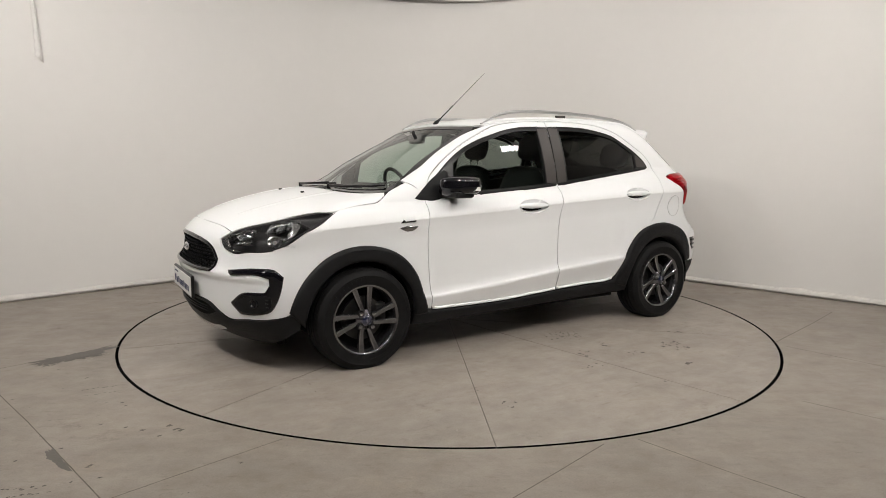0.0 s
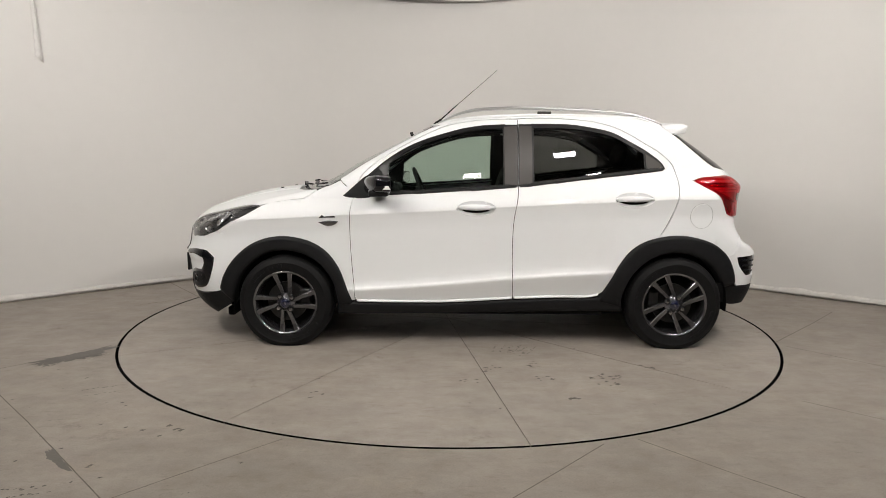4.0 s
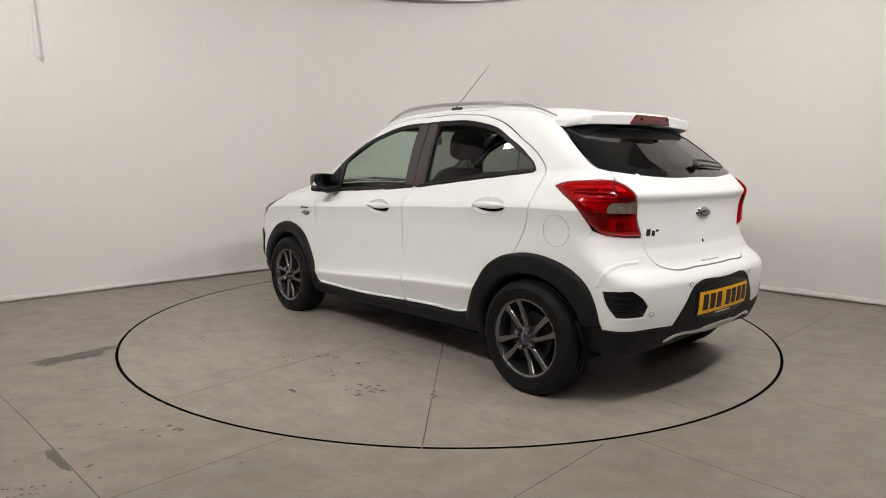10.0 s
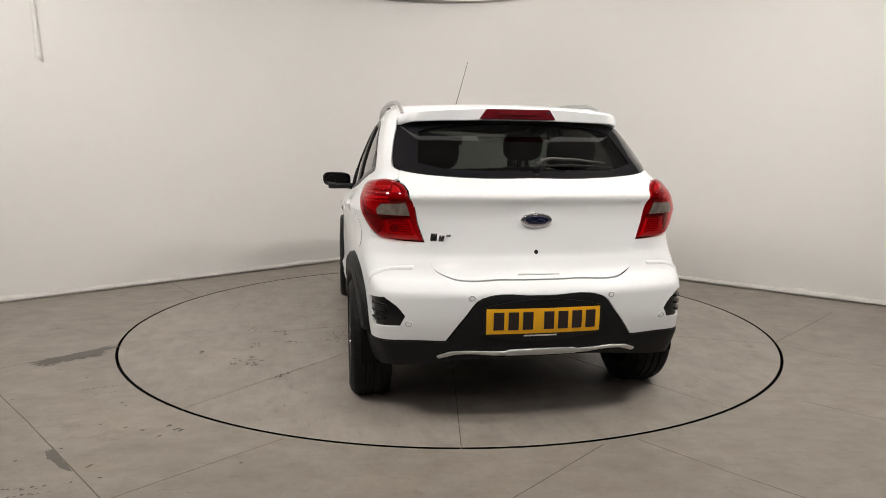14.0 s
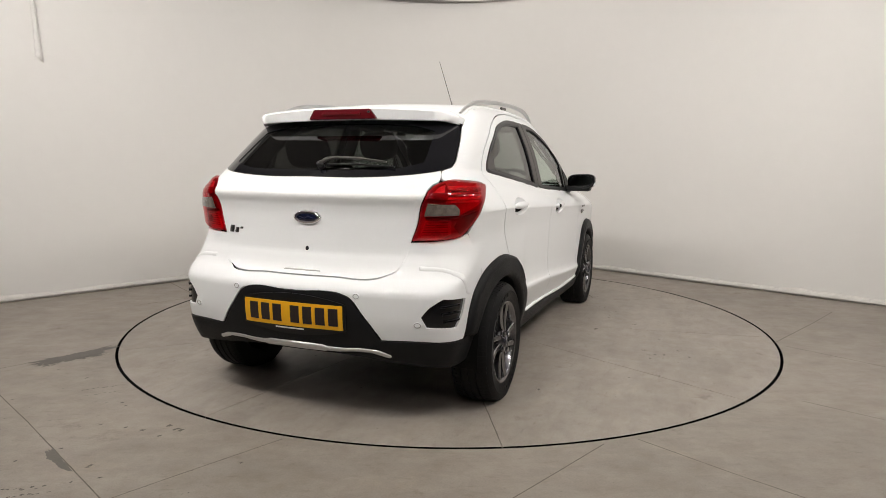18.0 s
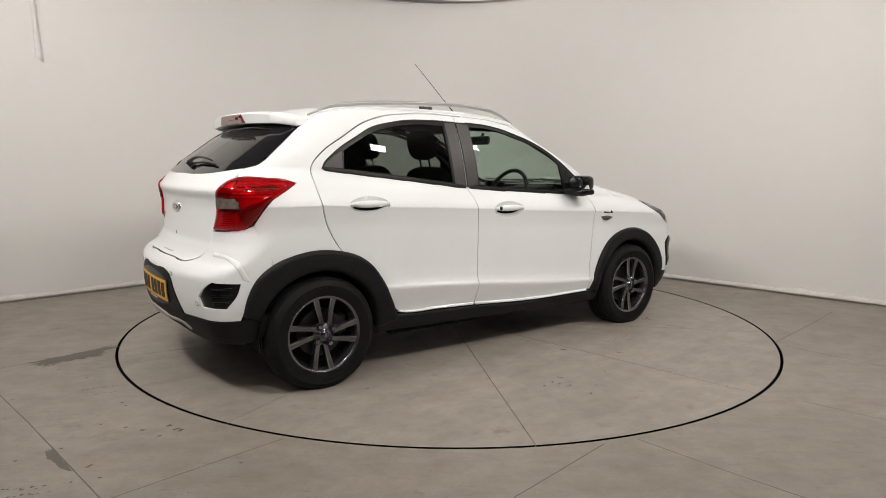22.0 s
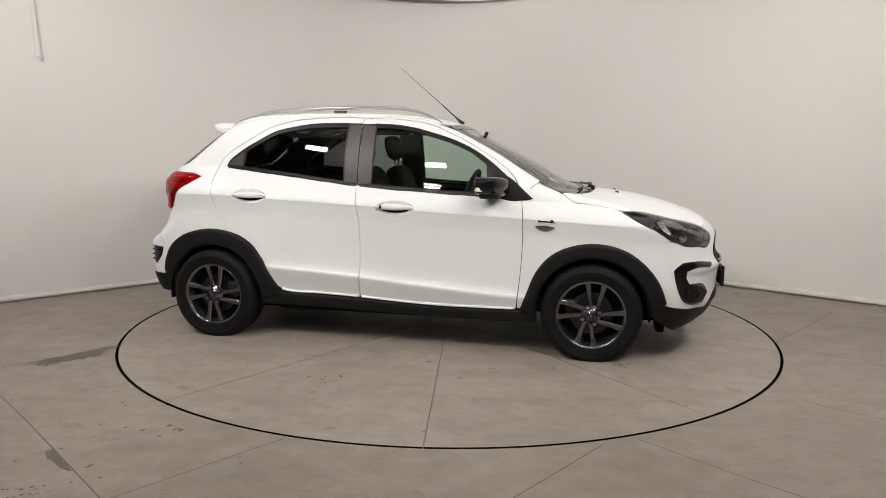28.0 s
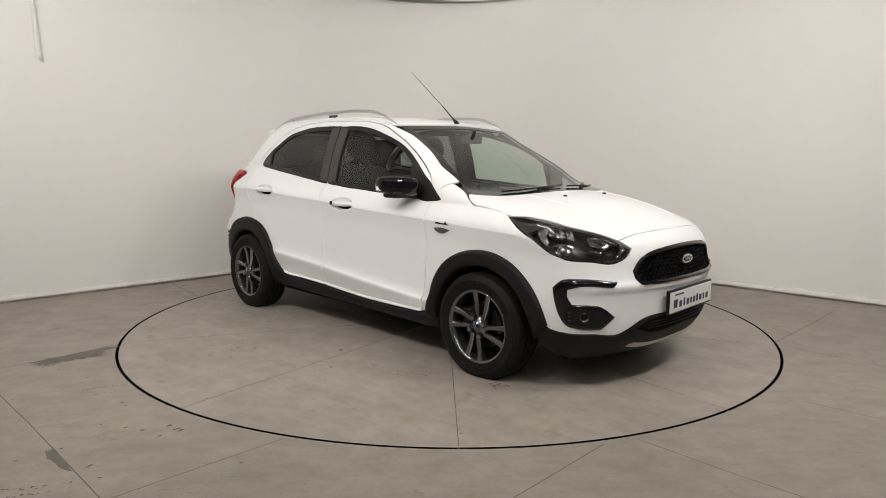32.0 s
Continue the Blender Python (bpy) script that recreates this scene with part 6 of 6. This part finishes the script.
def wedge(a0, a1, r=RADIUS - 0.009, gap=0.0022, n=16):
    bm = bmesh.new()
    g = gap / r
    rim = [(r * math.cos(a0 + g + (a1 - a0 - 2 * g) * i / n), r * math.sin(a0 + g + (a1 - a0 - 2 * g) * i / n)) for i in range(n + 1)]
    m = (a0 + a1) / 2
    tip = (gap / math.sin((a1 - a0) / 2) * math.cos(m), gap / math.sin((a1 - a0) / 2) * math.sin(m))
    top_, bot = [bm.verts.new((x, y, 0)) for x, y in [tip] + rim], [bm.verts.new((x, y, -0.05)) for x, y in [tip] + rim]
    bm.faces.new(top_)
    for i in range(len(top_)):
        j = (i + 1) % len(top_)
        bm.faces.new((top_[j], top_[i], bot[i], bot[j])).material_index = 1 if 0 < i < len(top_) - 1 else 0
    return bm


for k in range(10):
    part("slab", wedge(radians(27 + 36 * k), radians(63 + 36 * k)), SLAB, table).data.materials.append(SLOT)
under = bmesh.new()
bmesh.ops.create_circle(under, cap_ends=True, radius=RADIUS - 0.03, segments=72, matrix=pose(0, 0, -0.005))
part("joint_filler", under, GROUT, table, "grey-brown filler in the joints")

# ---- marks on the floor ----
def ragged(line, width, z, amount=0.35, step=0.03):
    """A thin uneven ribbon along an open line on the floor."""
    pts = []
    for a, b in zip(line[:-1], line[1:]):
        k = max(1, int(math.dist(a, b) / step))
        pts += [(a[0] + (b[0] - a[0]) * i / k, a[1] + (b[1] - a[1]) * i / k) for i in range(k)]
    pts.append(line[-1])
    v, f = [], []
    for i, p in enumerate(pts):
        q, r = pts[max(i - 1, 0)], pts[min(i + 1, len(pts) - 1)]
        d = Vector((r[0] - q[0], r[1] - q[1])).normalized()
        w = width * (1 + amount * noise.noise((p[0] * 9, p[1] * 9, 1.0)))
        o = 0.25 * width * noise.noise((p[0] * 15, p[1] * 15, 5.0))
        for s in (-1, 1):
            v.append((p[0] - d.y * (s * w / 2 + o), p[1] + d.x * (s * w / 2 + o), z))
    f = [(2 * i, 2 * i + 1, 2 * i + 3, 2 * i + 2) for i in range(len(pts) - 1)]
    return mesh_of("ribbon", v, f)


def blot(loop, z, step=0.012, jag=0.012):
    """A flat stain with a torn edge."""
    pts = spaced(loop, step)
    cx, cy = np.mean([p[0] for p in pts]), np.mean([p[1] for p in pts])
    out = []
    for x, y in pts:
        k = 1 + jag / 0.04 * noise.noise((x * 24, y * 24, z * 100)) + jag / 0.07 * noise.noise((x * 75, y * 75, 3.0)) + jag / 0.12 * noise.noise((x * 190, y * 190, 7.0))
        out.append((cx + (x - cx) * k, cy + (y - cy) * k, z))
    return mesh_of("blot", out, [tuple(range(len(out)))])


for line in ([(-2.62, -1.38), (-2.29, -1.69), (-1.92, -2.04), (-1.27, -2.68), (-0.9, -3.05)], [(-0.73, -2.19), (-1.07, -2.54), (-1.6, -3.1)], [(0.65, -2.22), (0.45, -2.43), (-0.1, -3.0)],
             [(0.81, -2.17), (1.09, -2.48), (1.7, -3.1)], [(2.21, -0.71), (2.5, -1.04), (2.9, -1.5)], [(2.18, -0.63), (2.75, -0.08), (3.1, 0.28)], [(1.78, -1.70), (2.03, -1.93), (2.5, -2.4)],
             [(-2.14, -0.79), (-2.49, -1.185), (-2.9, -1.62)], [(-2.15, 0.68), (-2.70, 1.37)], [(-2.56, 0.36), (-2.22, 0.68)]):
    part("saw_cut", ragged(line, 0.005, 0.0012), GROUT, floor_ob, "dark saw cut in the concrete")
STAINS = ([(-2.495, -1.188), (-2.172, -0.812), (-2.125, -0.935), (-2.150, -0.995), (-2.195, -1.072), (-2.291, -1.14), (-2.313, -1.215), (-2.41, -1.217)],
          [(-1.681, -2.301), (-1.653, -2.301), (-1.491, -2.473), (-1.528, -2.474), (-1.574, -2.427), (-1.624, -2.388)])
for loop in STAINS:
    part("repair_patch", blot(loop, 0.0016, 0.006, 0.02), PATCH, floor_ob, "darker ragged repair patch")


import itertools

HEIGHTS = itertools.cycle([0.0011 + 0.00001 * k for k in range(260)])


def dab(x, y, w, turn, z):
    z = next(HEIGHTS)
    flat, seed, out = random.uniform(0.35, 0.75), random.uniform(0, 50), []
    for k in range(18):
        a = 2 * math.pi * k / 18
        r = w * (0.72 + 0.7 * noise.noise((1.6 * math.cos(a) + seed, 1.6 * math.sin(a), 2.0)) + 0.5 * noise.noise((4 * math.cos(a), 4 * math.sin(a) + seed, 6.0)))
        u, v = r * math.cos(a), r * flat * math.sin(a)
        out.append((x + u * math.cos(turn) - v * math.sin(turn), y + u * math.sin(turn) + v * math.cos(turn), z))
    return mesh_of("blot", out, [tuple(range(18))])


for x, y, w in ((-1.373, -2.109, 0.016), (-1.274, -2.057, 0.022), (-1.228, -2.094, 0.022), (-1.203, -2.106, 0.018), (-1.272, -2.167, 0.014), (-1.462, -2.079, 0.012), (-1.424, -2.58, 0.010), (-1.424, -2.444, 0.014), (-1.9, -2.5, 0.02), (-1.75, -2.56, 0.016)):
    part("scuff", dab(x, y, w, random.uniform(0.5, 1.1), 0.0014), SCUFF, floor_ob)

# rub marks that turn with the table: middle, spread, number and size of the streaks
for cx, cy, spread, count, size in ((0.69, 1.65, 0.05, 5, 0.022), (-0.65, 1.695, 0.03, 4, 0.022), (-0.45, 0.88, 0.09, 10, 0.018), (-0.49, 1.12, 0.05, 6, 0.02), (-0.53, 1.38, 0.06, 6, 0.018), (-0.90, 1.40, 0.11, 11, 0.024),
                                    (-1.18, 1.16, 0.05, 5, 0.018), (-0.12, 1.41, 0.06, 6, 0.018), (-0.25, 1.22, 0.07, 8, 0.018), (-0.89, 1.34, 0.08, 6, 0.02), (0.105, -1.10, 0.012, 2, 0.022), (-0.38, -1.52, 0.10, 9, 0.014),
                                    (-1.28, -1.0, 0.03, 3, 0.018), (-0.37, -1.73, 0.02, 2, 0.018), (0.35, -1.34, 0.02, 3, 0.016), (0.53, -1.15, 0.05, 5, 0.014), (0.84, -1.02, 0.05, 5, 0.016), (1.24, -0.88, 0.07, 8, 0.02)):
    for _ in range(count):
        a = random.uniform(0, 6.28)
        r = spread * math.sqrt(random.random())
        part("scuff", dab(cx + r * math.cos(a), cy + r * math.sin(a), size * random.uniform(0.4, 1.1), random.uniform(-0.3, 0.9), 0.0012), SCUFF, table)
# crumbs of dirt and worn bits along the joints and over the floor
for line, place in [([(0, 0), (2.2 * math.cos(radians(27 + 36 * k)), 2.2 * math.sin(radians(27 + 36 * k)))], table) for k in range(10)] + [([(-2.29, -1.69), (-0.9, -3.05)], floor_ob), ([(-0.73, -2.19), (-1.6, -3.1)], floor_ob), ([(0.65, -2.22), (-0.1, -3.0)], floor_ob), ([(0.81, -2.17), (1.7, -3.1)], floor_ob)]:
    (x0, y0), (x1, y1) = line
    way = math.atan2(y1 - y0, x1 - x0)
    for _ in range(6):
        u = random.uniform(0.25, 1.0)
        part("crumb", dab(x0 + (x1 - x0) * u + random.gauss(0, 0.006), y0 + (y1 - y0) * u + random.gauss(0, 0.006), random.uniform(0.004, 0.009), way + random.uniform(-0.2, 0.2), 0.0013), SCUFF if random.random() < 0.5 else GROUT, place)
for _ in range(60):
    x, y = random.uniform(-2.6, -0.6), random.uniform(-3.1, -1.2)
    if math.hypot(x, y) > RADIUS + 0.08:
        part("crumb", dab(x, y, random.choice((0.004, 0.005, 0.007, 0.012)), random.uniform(0.3, 1.2), 0.0013), SCUFF, floor_ob)
# faint rows of tread dashes on the floor
for (ax, ay), (bx, by) in (((-1.91, -1.61), (-1.764, -1.548)), ((-1.852, -1.699), (-1.714, -1.632)), ((-1.636, -2.641), (-1.508, -2.615)), ((-1.60, -2.70), (-1.473, -2.655))):
    for k in range(8):
        u = (k + random.uniform(-0.3, 0.3)) / 7
        part("tread_print", dab(ax + (bx - ax) * u + random.gauss(0, 0.004), ay + (by - ay) * u + random.gauss(0, 0.004), random.uniform(0.006, 0.011), 0.45 + random.uniform(-0.2, 0.2), 0.0012), SCUFF, floor_ob)
# pale cement dust in patches, and a print of tyre tread, on the table
for cx, cy, spread, count, size in ((0.39, -1.55, 0.10, 9, 0.030), (0.66, -1.11, 0.09, 8, 0.026), (-0.86, 1.45, 0.09, 8, 0.028), (-0.78, 1.16, 0.09, 8, 0.026), (-1.70, 0.82, 0.06, 6, 0.020), (0.2, 1.5, 0.15, 8, 0.03), (1.5, 0.8, 0.12, 7, 0.028), (1.3, -1.2, 0.12, 7, 0.028)):
    for _ in range(count):
        a, r = random.uniform(0, 6.28), spread * math.sqrt(random.random())
        part("dust_patch", dab(cx + r * math.cos(a), cy + r * math.sin(a), size * random.uniform(0.4, 1.1), random.uniform(-0.3, 0.9), 0.0012), DUST, table)
for i in range(7):
    for k in range(6):
        u, v = i / 6, k / 5
        if random.random() < 0.8:
            part("tread_print", dab(-0.279 - 0.041 * u - 0.229 * v + random.gauss(0, 0.006), 0.869 - 0.140 * u + 0.05 * v + random.gauss(0, 0.006), random.uniform(0.007, 0.013), 1.35 + random.uniform(-0.3, 0.3), 0.0012), SCUFF, table)
for _ in range(90):
    a, r = random.uniform(0, 6.28), (RADIUS - 0.06) * math.sqrt(random.uniform(0.12, 1))
    part("crumb", dab(r * math.cos(a), r * math.sin(a), random.choice((0.004, 0.005, 0.007, 0.010)), random.uniform(0, 3.1), 0.0012), SCUFF if random.random() < 0.7 else DUST, table)
# pale crust along the torn edge of the larger repair, and worn bits round it
for _ in range(30):
    u = random.random()
    x, y = (-2.47 + 0.33 * u, -1.215 + 0.11 * u) if u < 0.75 else (-2.20 + 0.10 * (u - 0.75) / 0.25, -1.10 + 0.16 * (u - 0.75) / 0.25)
    part("dust_patch", dab(x + random.gauss(0, 0.015), y - 0.02 + random.gauss(0, 0.014), random.uniform(0.005, 0.015), random.uniform(0, 1.5), 0.0012), DUST, floor_ob)
for _ in range(14):
    x, y = random.gauss(-1.55, 0.18), random.gauss(-2.0, 0.16)
    if math.hypot(x, y) > RADIUS + 0.06:
        part("scuff", dab(x, y, random.uniform(0.004, 0.013), random.uniform(0.2, 1.2), 0.0012), SCUFF if random.random() < 0.6 else DUST, floor_ob)

# ---- lamps ----
def light_panel(x, y, z, aim, glow=GLOW):
    """An oblong glowing panel on two rods, tipped towards the car."""
    lamp = thing("unseen_light_panel", "oblong white glowing light panel hung out of view", "ceiling light", "hung light panels")
    s, h = 0.135, 0.095
    bars = [box((2 * s + 0.04, 0.02, 0.05), (0, k * (h + 0.01), 0), 0.004) for k in (1, -1)] + [box((0.02, 2 * h, 0.05), (k * (s + 0.01), 0, 0), 0.004) for k in (1, -1)]
    m = look((x, y, z), aim)
    part("lamp_frame", merged(*bars), SILVER, lamp, at=m)
    part("diffuser", box((2 * s, 2 * h, 0.01), (0, 0, -0.012)), glow, lamp, "glowing diffuser", at=m)
    part("back_plate", box((2 * s, 2 * h, 0.02), (0, 0, 0.010)), CEILING, lamp, at=m)
    for k in (1, -1):
        p = m @ Vector((k * (s + 0.01), 0, 0))
        part("hanger", tube([p, (p.x, p.y, HEIGHT)], 0.006, 6), SILVER, lamp)


for x, y in ((2.8, -1.05), (2.5, -2.3), (1.25, -3.25), (-3.3, -1.15), (-2.5, -2.5), (-1.3, -3.4)):
    light_panel(x, y, 3.0, (x * 0.25, 1.4, 0.9), SIDEGLOW if abs(x) > 2.6 else KEYGLOW if abs(x) > 2.0 else GLOW)
# weak far panels; the last three are added as fill behind the camera
for x, y, z in ((0.2, -4.5, 3.0), (2.2, -5.4, 3.1), (-2.2, -5.4, 3.1), (0.3, -6.9, 3.1)):
    light_panel(x, y, z, (0, 0, 0.7), FARGLOW)
# two faint panels added straight above the car as extra fill
for x, y in ((-0.57, -0.26), (0.85, -0.26)):
    light_panel(x, y, 3.1, (x, y + 0.001, 0), TOPGLOW)

# a round lamp, widened to fill the wall corner evenly; only its far rim shows
halo = thing("round_ceiling_lamp", "round ceiling lamp with a thin dark rim, widened as fill for the wall", "ceiling light")
v, f = lathe([(1.64, 0.0), (1.66, 0.0), (1.66, 0.06), (0.0, 0.06)], 64)
part("lamp_drum", mesh_of("lamp_drum", [(a, -c, b) for a, b, c in v], f, smooth=False), SILVER, halo)
dv, df = lathe([(1.638, 0.0), (0.0, 0.0)], 64)
part("diffuser", mesh_of("diffuser", [(a, -c, b + 0.004) for a, b, c in dv], df), DIM, halo, "evenly glowing diffuser")
for k in range(3):
    a = radians(120 * k)
    part("hanger", tube([(1.2 * math.cos(a), 1.2 * math.sin(a), 0.06), (1.2 * math.cos(a), 1.2 * math.sin(a), HEIGHT - 3.052)], 0.006, 6), SILVER, halo)
halo.matrix_basis = pose(0.17, 1.50, 3.052)

# a loose strip of white cloth hangs on the wall
def strip():
    verts, faces, n = [], [], 24
    top_ = Vector((-3.43, 0.66))
    wall_in = Vector((-TO_LEFT.y, TO_LEFT.x))
    wall_in = wall_in if wall_in.dot(-CORNER) > 0 else -wall_in
    along = -TO_LEFT
    for i in range(n + 1):
        t = i / n
        z = 3.0 - 1.0 * t
        w = 0.012 + 0.020 * max(0, t - 0.1) ** 1.5
        for k, s in enumerate((-1, -0.3, 0.35, 1)):
            o = top_ + along * (0.045 * t + w * s) + wall_in * ((0.012, 0.050, 0.030, 0.004)[k] + 0.004 * math.sin(4 * t + k))
            verts.append((o.x, o.y, z + (0.028 * s * -1 if i == n else 0)))
    for i in range(n):
        for k in range(3):
            faces.append((i * 4 + k, i * 4 + k + 1, (i + 1) * 4 + k + 1, (i + 1) * 4 + k))
    return mesh_of("hanging_cloth_strip", verts, faces, smooth=True)


tagged(part("hanging_cloth_strip", strip(), CLOTH), "narrow strip of white cloth hanging on the wall", "cloth")


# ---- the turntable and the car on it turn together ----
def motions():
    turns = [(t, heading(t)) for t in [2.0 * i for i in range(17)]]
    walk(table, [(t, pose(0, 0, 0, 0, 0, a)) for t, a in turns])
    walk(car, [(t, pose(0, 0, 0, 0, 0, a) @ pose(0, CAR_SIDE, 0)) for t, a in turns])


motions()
